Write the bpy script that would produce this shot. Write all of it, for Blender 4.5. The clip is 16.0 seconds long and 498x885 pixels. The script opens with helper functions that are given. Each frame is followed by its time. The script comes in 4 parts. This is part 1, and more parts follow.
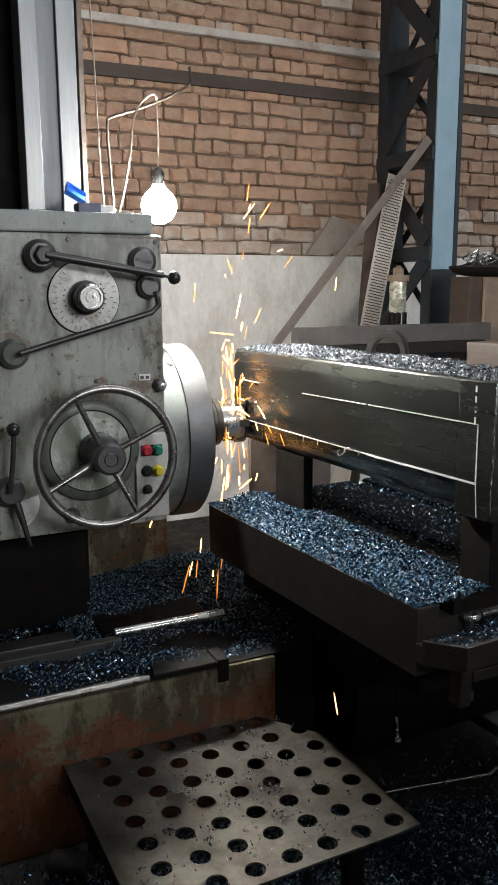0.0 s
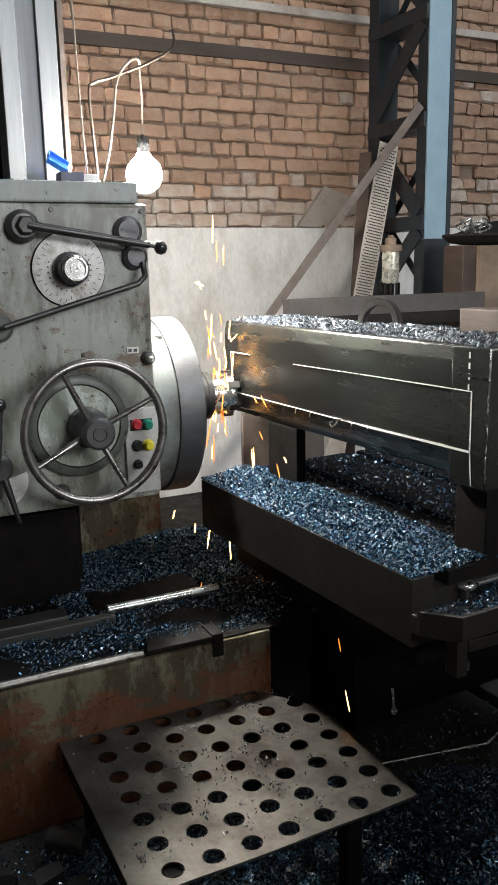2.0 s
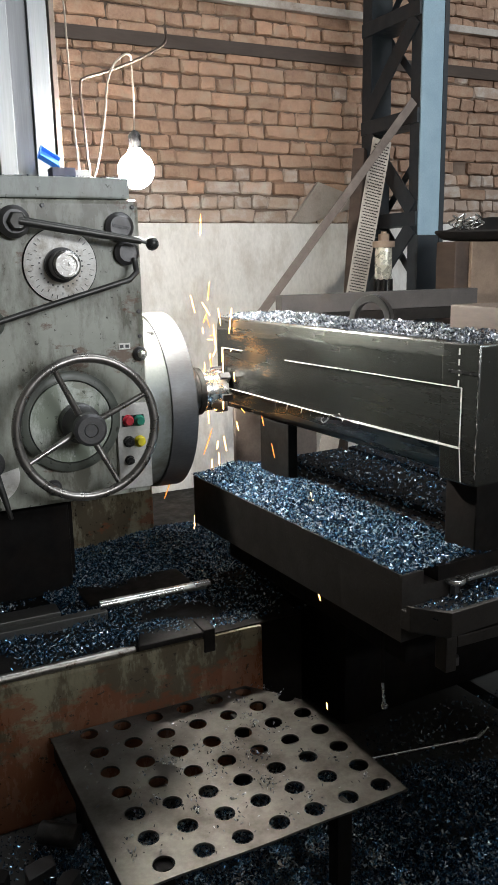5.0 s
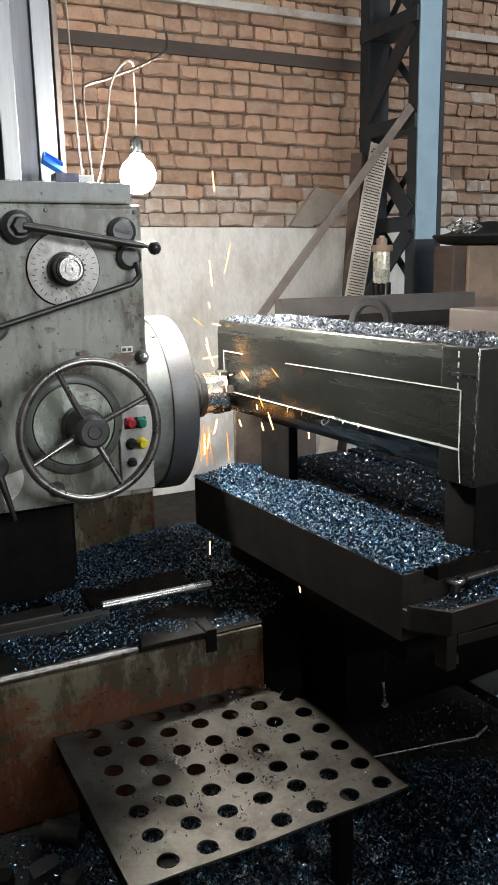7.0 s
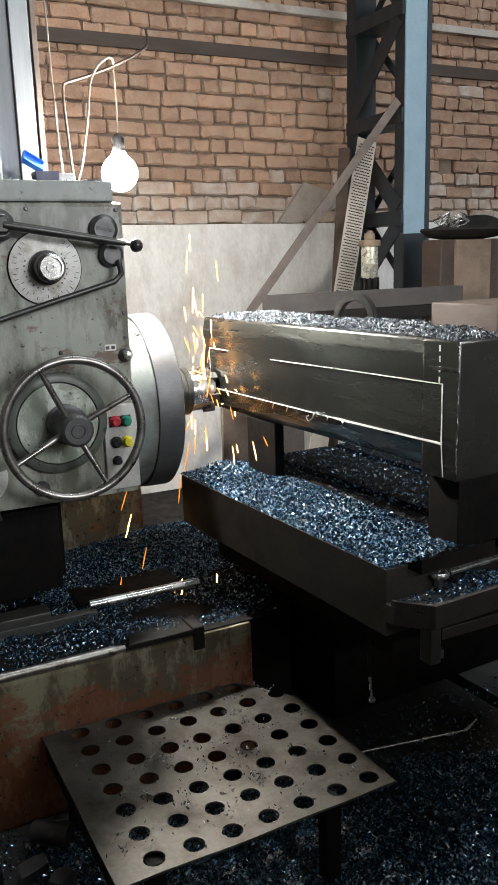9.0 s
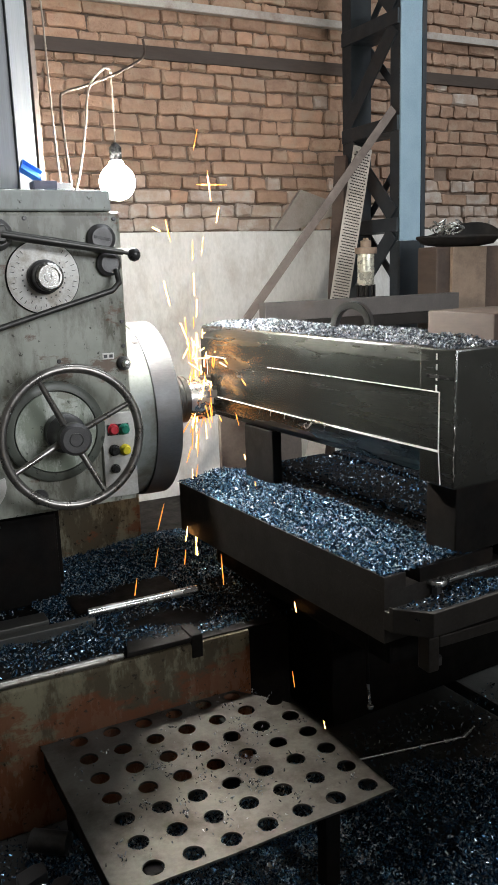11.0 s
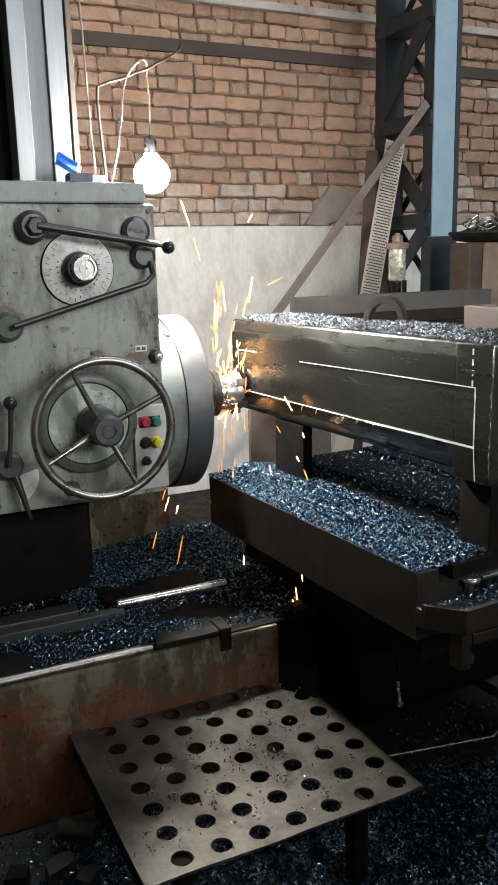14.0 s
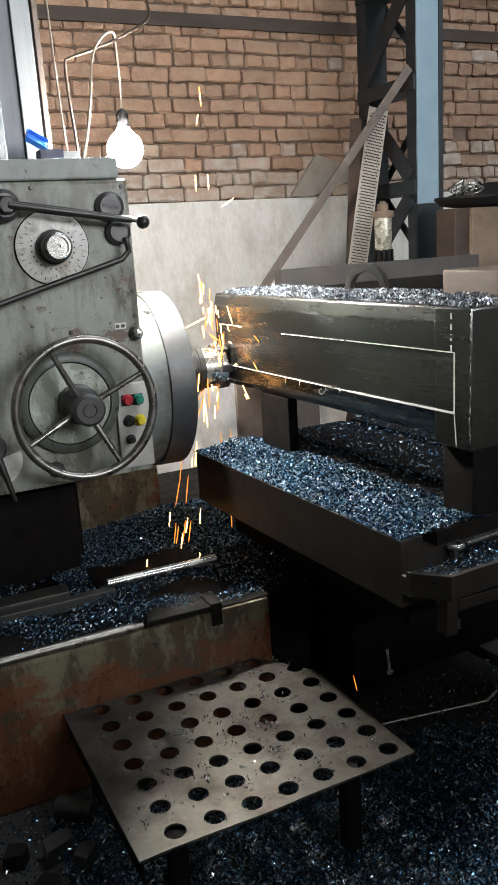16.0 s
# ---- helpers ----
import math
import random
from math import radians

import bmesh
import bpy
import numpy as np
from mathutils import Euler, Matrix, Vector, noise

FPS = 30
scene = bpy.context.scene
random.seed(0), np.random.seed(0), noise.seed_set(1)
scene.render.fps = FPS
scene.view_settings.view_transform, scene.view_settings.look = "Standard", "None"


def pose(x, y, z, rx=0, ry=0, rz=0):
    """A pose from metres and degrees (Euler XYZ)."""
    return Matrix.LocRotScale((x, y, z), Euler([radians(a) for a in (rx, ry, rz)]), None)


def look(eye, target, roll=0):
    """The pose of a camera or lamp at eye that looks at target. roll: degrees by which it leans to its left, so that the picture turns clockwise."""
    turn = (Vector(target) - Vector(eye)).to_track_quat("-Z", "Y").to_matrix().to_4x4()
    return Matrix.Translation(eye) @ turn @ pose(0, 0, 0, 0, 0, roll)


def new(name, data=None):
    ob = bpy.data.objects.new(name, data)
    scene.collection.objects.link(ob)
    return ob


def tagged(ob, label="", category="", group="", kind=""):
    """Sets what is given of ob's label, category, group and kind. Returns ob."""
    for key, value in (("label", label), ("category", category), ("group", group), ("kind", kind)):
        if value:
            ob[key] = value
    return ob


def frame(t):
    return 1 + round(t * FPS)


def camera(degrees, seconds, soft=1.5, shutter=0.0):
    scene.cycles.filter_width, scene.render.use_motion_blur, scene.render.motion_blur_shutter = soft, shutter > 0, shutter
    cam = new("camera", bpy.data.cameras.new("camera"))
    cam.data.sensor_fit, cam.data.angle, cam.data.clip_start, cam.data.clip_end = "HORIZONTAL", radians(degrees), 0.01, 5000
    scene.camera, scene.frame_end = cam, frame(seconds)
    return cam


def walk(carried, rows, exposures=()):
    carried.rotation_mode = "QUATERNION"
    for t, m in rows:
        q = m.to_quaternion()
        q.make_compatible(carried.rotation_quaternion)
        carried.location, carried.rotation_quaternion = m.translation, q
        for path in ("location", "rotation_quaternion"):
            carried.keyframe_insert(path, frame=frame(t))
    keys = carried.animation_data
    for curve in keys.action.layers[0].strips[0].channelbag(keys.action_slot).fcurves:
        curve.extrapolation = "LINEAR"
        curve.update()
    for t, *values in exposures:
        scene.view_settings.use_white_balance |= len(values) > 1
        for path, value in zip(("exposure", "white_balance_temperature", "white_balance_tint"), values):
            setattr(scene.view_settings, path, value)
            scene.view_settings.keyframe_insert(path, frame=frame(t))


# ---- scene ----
cam = camera(34.0, 16.0, 1.2)
PATH = [
    (0, (-0.004, -0.007, 1.498), (0.835, 1.77, 1.128), -0.3),
    (0.5, (-0.001, 0.0, 1.49), (0.851, 1.766, 1.097), -0.4),
    (1, (0.004, 0.002, 1.488), (0.855, 1.766, 1.085), -0.7),
    (1.5, (0.015, 0.006, 1.482), (0.857, 1.772, 1.064), -1.0),
    (2, (0.022, 0.015, 1.478), (0.864, 1.779, 1.053), -1.2),
    (2.5, (0.03, 0.016, 1.482), (0.882, 1.774, 1.055), -1.0),
    (3, (0.036, 0.011, 1.481), (0.886, 1.773, 1.064), -0.9),
    (3.5, (0.037, 0.012, 1.479), (0.893, 1.768, 1.049), -0.9),
    (4, (0.037, 0.014, 1.479), (0.89, 1.77, 1.043), -1.1),
    (6.5, (0.007, -0.009, 1.481), (0.859, 1.748, 1.05), -1.1),
    (7, (0.006, -0.01, 1.481), (0.866, 1.744, 1.054), -1.1),
    (7.5, (0.013, -0.013, 1.481), (0.884, 1.734, 1.044), -1.3),
    (8, (0.022, -0.017, 1.478), (0.889, 1.73, 1.033), -1.8),
    (8.5, (0.028, -0.017, 1.481), (0.892, 1.734, 1.048), -1.5),
    (9, (0.037, -0.022, 1.479), (0.904, 1.728, 1.044), -1.8),
    (11.5, (0.026, -0.025, 1.488), (0.903, 1.723, 1.069), -1.9),
    (12, (0.016, -0.021, 1.489), (0.878, 1.734, 1.068), -1.8),
    (12.5, (0.012, -0.02, 1.489), (0.87, 1.738, 1.07), -1.6),
    (13, (0.012, -0.02, 1.489), (0.862, 1.741, 1.067), -1.5),
    (13.5, (0.012, -0.015, 1.486), (0.857, 1.745, 1.053), -1.2),
    (14, (0.014, -0.013, 1.48), (0.836, 1.759, 1.051), -1.5),
    (14.5, (0.01, -0.019, 1.486), (0.84, 1.752, 1.069), -1.4),
    (15, (0.023, -0.024, 1.48), (0.854, 1.743, 1.051), -2.3),
    (15.5, (0.037, -0.022, 1.478), (0.849, 1.752, 1.039), -2.7),
    (16, (0.062, -0.025, 1.465), (0.874, 1.738, 0.983), -3.6),
]
walk(cam, [(t, look(eye, target, roll)) for t, eye, target, roll in PATH], [(0, -0.48), (1.5, -0.28), (3.5, -0.14), (14.0, -0.14), (16.0, -0.2)])

# ---- world and lights ----
world = bpy.data.worlds.new("world")
scene.world = world
world.use_nodes = True
_n = world.node_tree.nodes
_sky = _n.new("ShaderNodeTexSky")
_sky.sky_type, _sky.sun_disc, _sky.sun_elevation, _sky.sun_rotation = "NISHITA", False, radians(50), radians(140)
_n["Background"].inputs["Strength"].default_value = 0.12
world.node_tree.links.new(_sky.outputs[0], _n["Background"].inputs["Color"])


def area(name, m, sx, sy, watts, colour):
    data = bpy.data.lights.new(name, "AREA")
    data.shape, data.size, data.size_y, data.energy, data.color = "RECTANGLE", sx, sy, watts, colour
    ob = new(name, data)
    ob.matrix_world = m
    return ob


# daylight in the roof's openings
area("skylight_lamp_1", pose(4.4, 1.5, 6.45), 6.0, 1.6, 220, (0.9, 0.96, 1.0))
# daylight in the tall window of the south wall
area("window_lamp", pose(4.0, -7.95, 4.2, 90), 5.0, 2.4, 780, (0.95, 0.97, 1.0))
BULB_GLOW = 1750.0


# ---- materials ----
def nodes_of(name):
    m = bpy.data.materials.new(name)
    m.use_nodes = True
    nt = m.node_tree
    return m, nt, nt.nodes["Principled BSDF"]


def ramp(nt, src, stops):
    r = nt.nodes.new("ShaderNodeValToRGB")
    el = r.color_ramp.elements
    while len(el) < len(stops):
        el.new(0.5)
    for e, (p, c) in zip(el, stops):
        e.position, e.color = p, (*c, 1) if len(c) == 3 else c
    nt.links.new(src, r.inputs[0])
    return r.outputs[0]


def noisy(nt, vec, scale, detail=6, rough=0.6):
    n = nt.nodes.new("ShaderNodeTexNoise")
    n.inputs["Scale"].default_value, n.inputs["Detail"].default_value, n.inputs["Roughness"].default_value = scale, detail, rough
    nt.links.new(vec, n.inputs["Vector"])
    return n.outputs["Fac"]


def mixed(nt, fac, a, b, mode="MIX"):
    n = nt.nodes.new("ShaderNodeMix")
    n.data_type, n.blend_type = "RGBA", mode
    for sock, v in ((n.inputs[0], fac), (n.inputs[6], a), (n.inputs[7], b)):
        if hasattr(v, "links"):
            nt.links.new(v, sock)
        elif isinstance(v, tuple):
            sock.default_value = (*v, 1)
        else:
            sock.default_value = v
    return n.outputs[2]


def coords(nt, stretch=(1, 1, 1), by_object=False):
    tc = nt.nodes.new("ShaderNodeTexCoord")
    mp = nt.nodes.new("ShaderNodeMapping")
    mp.inputs["Scale"].default_value = stretch
    nt.links.new(tc.outputs["Object"], mp.inputs["Vector"])
    if by_object:
        info = nt.nodes.new("ShaderNodeObjectInfo")
        mul = nt.nodes.new("ShaderNodeMath")
        mul.operation = "MULTIPLY"
        mul.inputs[1].default_value = 37.0
        nt.links.new(info.outputs["Random"], mul.inputs[0])
        nt.links.new(mul.outputs[0], mp.inputs["Location"])
        return mp.outputs[0], info.outputs["Random"]
    return mp.outputs[0]


def surface(name, c1, c2, c3=None, rough=(0.4, 0.7), metal=0.0, scale=8, fine=120, bump=0.15, stain=(0.52, 0.68), stretch=(1, 1, 1), stain_scale=3.0, by_object=False, dist=0.002, spec=0.5):
    """Two-scale paint or metal: c1 to c2 in grain, c3 in stains."""
    m, nt, p = nodes_of(name)
    vec = coords(nt, stretch, by_object)
    if by_object:
        vec, rnd = vec
    big, small = noisy(nt, vec, scale), noisy(nt, vec, fine, 3)
    col = ramp(nt, big, [(0.3, c1), (0.7, c2)])
    col = mixed(nt, 0.16, col, ramp(nt, small, [(0.3, tuple(v * 0.55 for v in c1)), (0.7, tuple(min(1, v * 1.35) for v in c2))]))
    if by_object:
        col = mixed(nt, 0.55, col, ramp(nt, rnd, [(0.0, (0.55, 0.5, 0.48)), (0.5, (0.95, 0.92, 0.9)), (1.0, (1.25, 1.1, 1.0))]), "MULTIPLY")
    if c3:
        st = noisy(nt, vec, stain_scale, 9, 0.7)
        col = mixed(nt, ramp(nt, st, [(stain[0], (0, 0, 0)), (stain[1], (1, 1, 1))]), col, c3)
    nt.links.new(col, p.inputs["Base Color"])
    p.inputs["Metallic"].default_value, p.inputs["Specular IOR Level"].default_value = metal, spec
    rr = ramp(nt, noisy(nt, vec, scale * 2.3), [(0.3, (rough[0],) * 3), (0.7, (rough[1],) * 3)])
    nt.links.new(rr, p.inputs["Roughness"])
    b = nt.nodes.new("ShaderNodeBump")
    b.inputs["Strength"].default_value, b.inputs["Distance"].default_value = bump, dist
    nt.links.new(small, b.inputs["Height"])
    nt.links.new(b.outputs[0], p.inputs["Normal"])
    return m


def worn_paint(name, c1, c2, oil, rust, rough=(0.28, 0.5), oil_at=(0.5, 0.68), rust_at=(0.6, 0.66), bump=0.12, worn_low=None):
    """Old machine paint: cloudy colour, oil smears, rust patches and dark chips in the paint."""
    m, nt, p = nodes_of(name)
    vec = coords(nt)
    cloud = noisy(nt, vec, 5, 8, 0.65)
    col = ramp(nt, cloud, [(0.3, c1), (0.7, c2)])
    smear = noisy(nt, coords(nt, (1.6, 1.6, 0.6)), 5.5, 9, 0.72)
    col = mixed(nt, ramp(nt, smear, [(oil_at[0], (0, 0, 0)), (oil_at[1], (0.85,) * 3)]), col, oil)
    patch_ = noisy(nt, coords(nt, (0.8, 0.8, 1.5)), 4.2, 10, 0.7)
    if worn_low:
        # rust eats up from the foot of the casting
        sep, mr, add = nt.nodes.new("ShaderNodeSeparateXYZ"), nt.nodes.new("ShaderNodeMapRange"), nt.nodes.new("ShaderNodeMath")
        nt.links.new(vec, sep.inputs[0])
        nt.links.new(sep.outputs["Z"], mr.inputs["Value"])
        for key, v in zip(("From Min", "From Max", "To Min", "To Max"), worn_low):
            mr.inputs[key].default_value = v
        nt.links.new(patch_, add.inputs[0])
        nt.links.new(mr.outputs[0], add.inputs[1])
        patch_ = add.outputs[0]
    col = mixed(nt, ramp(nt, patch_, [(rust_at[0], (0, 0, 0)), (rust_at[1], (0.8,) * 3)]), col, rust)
    speck = noisy(nt, vec, 55, 4, 0.6)
    col = mixed(nt, ramp(nt, speck, [(0.635, (0, 0, 0)), (0.675, (0.9,) * 3)]), col, tuple(v * 0.35 for v in oil))
    pale = noisy(nt, vec, 34, 6, 0.7)
    col = mixed(nt, ramp(nt, pale, [(0.66, (0, 0, 0)), (0.74, (0.5,) * 3)]), col, tuple(min(1, v * 1.6) for v in c2))
    nt.links.new(col, p.inputs["Base Color"])
    nt.links.new(ramp(nt, smear, [(0.35, (rough[1],) * 3), (0.65, (rough[0],) * 3)]), p.inputs["Roughness"])
    b = nt.nodes.new("ShaderNodeBump")
    b.inputs["Strength"].default_value, b.inputs["Distance"].default_value = bump, 0.002
    nt.links.new(speck, b.inputs["Height"])
    nt.links.new(b.outputs[0], p.inputs["Normal"])
    return m


def glow(name, colour, strength):
    m, nt, p = nodes_of(name)
    p.inputs["Base Color"].default_value = (*colour, 1)
    p.inputs["Emission Color"].default_value = (*colour, 1)
    p.inputs["Emission Strength"].default_value = strength
    return m


GREEN_PAINT = worn_paint("machine_paint", (0.27, 0.285, 0.24), (0.43, 0.445, 0.39), (0.13, 0.125, 0.098), (0.15, 0.085, 0.055), rough=(0.2, 0.46), oil_at=(0.44, 0.6), rust_at=(0.565, 0.6), bump=0.2)
DARK_PAINT = worn_paint("dark_machine_paint", (0.075, 0.085, 0.07), (0.12, 0.13, 0.11), (0.05, 0.05, 0.04), (0.1, 0.07, 0.05))
BOSS_PAINT = worn_paint("scuffed_boss_paint", (0.42, 0.45, 0.4), (0.66, 0.69, 0.63), (0.2, 0.235, 0.175), (0.24, 0.25, 0.19), oil_at=(0.45, 0.53), rust_at=(0.54, 0.58))
CAP_PAINT = worn_paint("pale_machine_paint", (0.26, 0.29, 0.27), (0.36, 0.385, 0.36), (0.15, 0.15, 0.12), (0.16, 0.12, 0.09), rust_at=(0.64, 0.7))
DRUM_PAINT = surface("drum_paint", (0.18, 0.2, 0.19), (0.25, 0.275, 0.26), (0.12, 0.12, 0.1), (0.3, 0.5), 0.0, 9, 120, 0.12, (0.5, 0.64), stain_scale=7.0)
DARK_STEEL = surface("dark_oily_steel", (0.05, 0.05, 0.048), (0.1, 0.1, 0.095), (0.03, 0.025, 0.02), (0.3, 0.5), 0.7, 9, 160, 0.15)
BLACK_IRON = surface("black_oily_iron", (0.008, 0.0075, 0.007), (0.018, 0.016, 0.0145), (0.017, 0.012, 0.009), (0.6, 0.9), 0.0, 8, 90, 0.3, spec=0.15)
# near-black iron: deep shade under and behind the machine, put into the colour
SHADE_BLACK = surface("shade_black_iron", (0.004, 0.004, 0.004), (0.01, 0.009, 0.008), (0.014, 0.01, 0.008), (0.55, 0.85), 0.0, 8, 90, 0.3, spec=0.12)
BAR_STEEL = surface("grey_bar_steel", (0.05, 0.046, 0.044), (0.085, 0.077, 0.072), (0.065, 0.046, 0.036), (0.45, 0.65), 0.2, 9, 140, 0.15)
WORN_WAY = surface("worn_bright_way", (0.3, 0.285, 0.26), (0.44, 0.42, 0.39), (0.12, 0.085, 0.06), (0.28, 0.48), 0.95, 26, 70, 0.35, (0.5, 0.6), stain_scale=22.0, dist=0.004)
TABLE_IRON = surface("table_iron", (0.032, 0.029, 0.026), (0.06, 0.054, 0.048), (0.03, 0.024, 0.02), (0.35, 0.6), 0.5, 7, 120, 0.25)
BRIGHT_STEEL = surface("bright_steel", (0.5, 0.5, 0.48), (0.68, 0.67, 0.64), (0.3, 0.27, 0.22), (0.18, 0.34), 0.95, 10, 200, 0.06, (0.6, 0.75))
GUIDE_STEEL = surface("guideway_steel", (0.2, 0.215, 0.226), (0.26, 0.273, 0.282), (0.155, 0.163, 0.168), (0.38, 0.46), 0.25, 40, 240, 0.03, (0.5, 0.75), (1, 1, 0.03))
RECESS_STEEL = surface("guideway_recess_steel", (0.15, 0.158, 0.165), (0.19, 0.197, 0.205), (0.11, 0.11, 0.11), (0.4, 0.5), 0.3, 30, 240, 0.03, (0.5, 0.75), (1, 1, 0.03))
DISC_STEEL = surface("facing_head_steel", (0.12, 0.122, 0.125), (0.17, 0.172, 0.174), (0.085, 0.078, 0.07), (0.4, 0.52), 0.6, 9, 220, 0.06, stretch=(0.3, 1, 1))
WORK_STEEL = surface("ground_steel", (0.12, 0.127, 0.12), (0.172, 0.18, 0.169), (0.09, 0.088, 0.08), (0.2, 0.32), 0.92, 5, 260, 0.03, (0.5, 0.8), (1, 0.12, 1))
WORK_DARK = surface("block_skin", (0.1, 0.1, 0.092), (0.17, 0.17, 0.16), (0.07, 0.06, 0.05), (0.35, 0.55), 0.7, 6, 180, 0.1)
WHEEL_STEEL = surface("handwheel_steel", (0.28, 0.27, 0.25), (0.42, 0.4, 0.38), (0.14, 0.12, 0.1), (0.22, 0.4), 0.9, 12, 220, 0.06)
HUB_IRON = surface("hub_iron", (0.075, 0.075, 0.076), (0.13, 0.128, 0.128), (0.045, 0.042, 0.04), (0.3, 0.5), 0.55, 14, 240, 0.15)
DIAL_ALU = surface("dial_aluminium", (0.76, 0.74, 0.69), (0.88, 0.87, 0.83), (0.46, 0.42, 0.35), (0.35, 0.5), 0.0, 16, 200, 0.06, (0.5, 0.64), stain_scale=14.0)
PANEL_ALU = surface("panel_aluminium", (0.45, 0.45, 0.42), (0.58, 0.57, 0.54), (0.3, 0.27, 0.22), (0.4, 0.6), 0.3, 10, 160, 0.06)
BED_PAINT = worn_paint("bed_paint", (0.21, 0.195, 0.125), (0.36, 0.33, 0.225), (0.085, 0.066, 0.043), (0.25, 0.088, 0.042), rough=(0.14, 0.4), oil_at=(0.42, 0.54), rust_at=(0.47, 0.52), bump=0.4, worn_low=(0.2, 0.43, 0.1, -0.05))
PLATE_STEEL = surface("floor_plate_steel", (0.075, 0.071, 0.062), (0.135, 0.128, 0.112), (0.045, 0.037, 0.03), (0.3, 0.46), 0.7, 7, 90, 0.15, (0.46, 0.62), stain_scale=5.0)
PLASTER = surface("dirty_white_plaster", (0.56, 0.548, 0.51), (0.7, 0.688, 0.65), (0.42, 0.385, 0.335), (0.7, 0.9), 0.0, 5, 60, 0.3, (0.5, 0.72), (1.1, 1, 0.5), 4.5)
MORTAR = surface("raked_mortar", (0.095, 0.066, 0.048), (0.19, 0.138, 0.104), (0.045, 0.033, 0.026), (0.85, 0.95), 0.0, 12, 120, 0.6)
BRICK = surface("red_brick", (0.25, 0.155, 0.105), (0.4, 0.262, 0.18), (0.33, 0.245, 0.175), (0.8, 0.95), 0.0, 14, 70, 0.9, (0.5, 0.68), by_object=True, stain_scale=9.0, dist=0.004)
BRICK_PALE = surface("limewash_splashed_brick", (0.33, 0.25, 0.195), (0.42, 0.33, 0.265), (0.42, 0.37, 0.32), (0.8, 0.95), 0.0, 14, 130, 0.5, (0.46, 0.62), by_object=True, stain_scale=9.0, dist=0.004)
CONCRETE = surface("oily_concrete", (0.03, 0.028, 0.025), (0.055, 0.052, 0.047), (0.018, 0.017, 0.016), (0.5, 0.8), 0.0, 3, 60, 0.4)
HALL_WALL = surface("hall_wall_render", (0.2, 0.18, 0.16), (0.28, 0.26, 0.23), (0.13, 0.12, 0.1), (0.8, 0.95), 0.0, 1.5, 40, 0.3)
ROOF = surface("roof_sheet", (0.16, 0.16, 0.16), (0.22, 0.22, 0.21), None, (0.5, 0.7), 0.3, 2, 30, 0.2)
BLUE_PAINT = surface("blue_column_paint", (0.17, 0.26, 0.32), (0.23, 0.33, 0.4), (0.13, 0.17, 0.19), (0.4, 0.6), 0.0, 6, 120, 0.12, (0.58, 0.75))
# for the column's dark foot, and as painted shade on its sides and rear
DARK_BLUE = surface("dark_blue_foot_and_shade", (0.007, 0.012, 0.017), (0.016, 0.023, 0.029), (0.02, 0.017, 0.015), (0.45, 0.65), 0.0, 6, 100, 0.15)
TUBE_PAINT = surface("dusty_tube", (0.3, 0.27, 0.24), (0.42, 0.385, 0.345), (0.2, 0.15, 0.12), (0.5, 0.7), 0.0, 8, 100, 0.15)
RECESS_DARK = surface("dark_recess_brown", (0.03, 0.02, 0.014), (0.055, 0.037, 0.027), None, (0.6, 0.85), 0.0, 5, 80, 0.3, stretch=(0.2, 1, 1))
BROWN_STEEL = surface("brown_primer_steel", (0.1, 0.08, 0.068), (0.165, 0.135, 0.115), (0.075, 0.055, 0.045), (0.45, 0.7), 0.1, 9, 120, 0.2)
RUST_WOOD = surface("rusty_timber", (0.042, 0.027, 0.019), (0.075, 0.047, 0.033), (0.03, 0.02, 0.015), (0.6, 0.8), 0.0, 9, 120, 0.3, stretch=(1, 0.2, 1))
TAN_BOARD = surface("tan_board", (0.13, 0.092, 0.065), (0.21, 0.153, 0.11), (0.1, 0.07, 0.05), (0.6, 0.8), 0.0, 7, 110, 0.2)
GREY_SLAB = surface("grey_slab", (0.25, 0.215, 0.185), (0.34, 0.3, 0.26), (0.17, 0.14, 0.115), (0.6, 0.8), 0.0, 8, 120, 0.2)
PALE_SHEET = surface("pale_perforated_sheet", (0.4, 0.36, 0.31), (0.52, 0.47, 0.41), (0.26, 0.22, 0.18), (0.4, 0.6), 0.3, 9, 120, 0.1)
CREAM = surface("cream_cylinder", (0.5, 0.49, 0.4), (0.62, 0.61, 0.52), (0.33, 0.32, 0.24), (0.2, 0.35), 0.6, 12, 120, 0.05)
CABLE = surface("pale_cable", (0.36, 0.3, 0.24), (0.45, 0.385, 0.32), None, (0.5, 0.6), 0.0, 20, 100, 0.05)
BLUE_PLASTIC = surface("blue_plastic", (0.04, 0.2, 0.75), (0.07, 0.27, 0.85), None, (0.3, 0.45), 0.0, 12, 100, 0.05)
NAVY = surface("navy_plastic", (0.015, 0.02, 0.06), (0.03, 0.035, 0.09), None, (0.3, 0.45), 0.0, 12, 100, 0.05)
WHITE_PLASTIC = surface("white_plastic", (0.7, 0.7, 0.68), (0.8, 0.8, 0.78), None, (0.3, 0.45), 0.0, 12, 100, 0.05)
BLACK_PLASTIC = surface("black_plastic", (0.015, 0.015, 0.016), (0.03, 0.03, 0.03), None, (0.2, 0.35), 0.0, 20, 150, 0.05)
RED_PLASTIC = surface("red_plastic", (0.6, 0.03, 0.05), (0.7, 0.06, 0.08), None, (0.25, 0.4), 0.0, 20, 150, 0.03)
GREEN_PLASTIC = surface("green_plastic", (0.01, 0.2, 0.13), (0.02, 0.27, 0.18), None, (0.25, 0.4), 0.0, 20, 150, 0.03)
YELLOW_PLASTIC = surface("yellow_plastic", (0.8, 0.65, 0.02), (0.88, 0.75, 0.05), None, (0.25, 0.4), 0.0, 20, 150, 0.03)
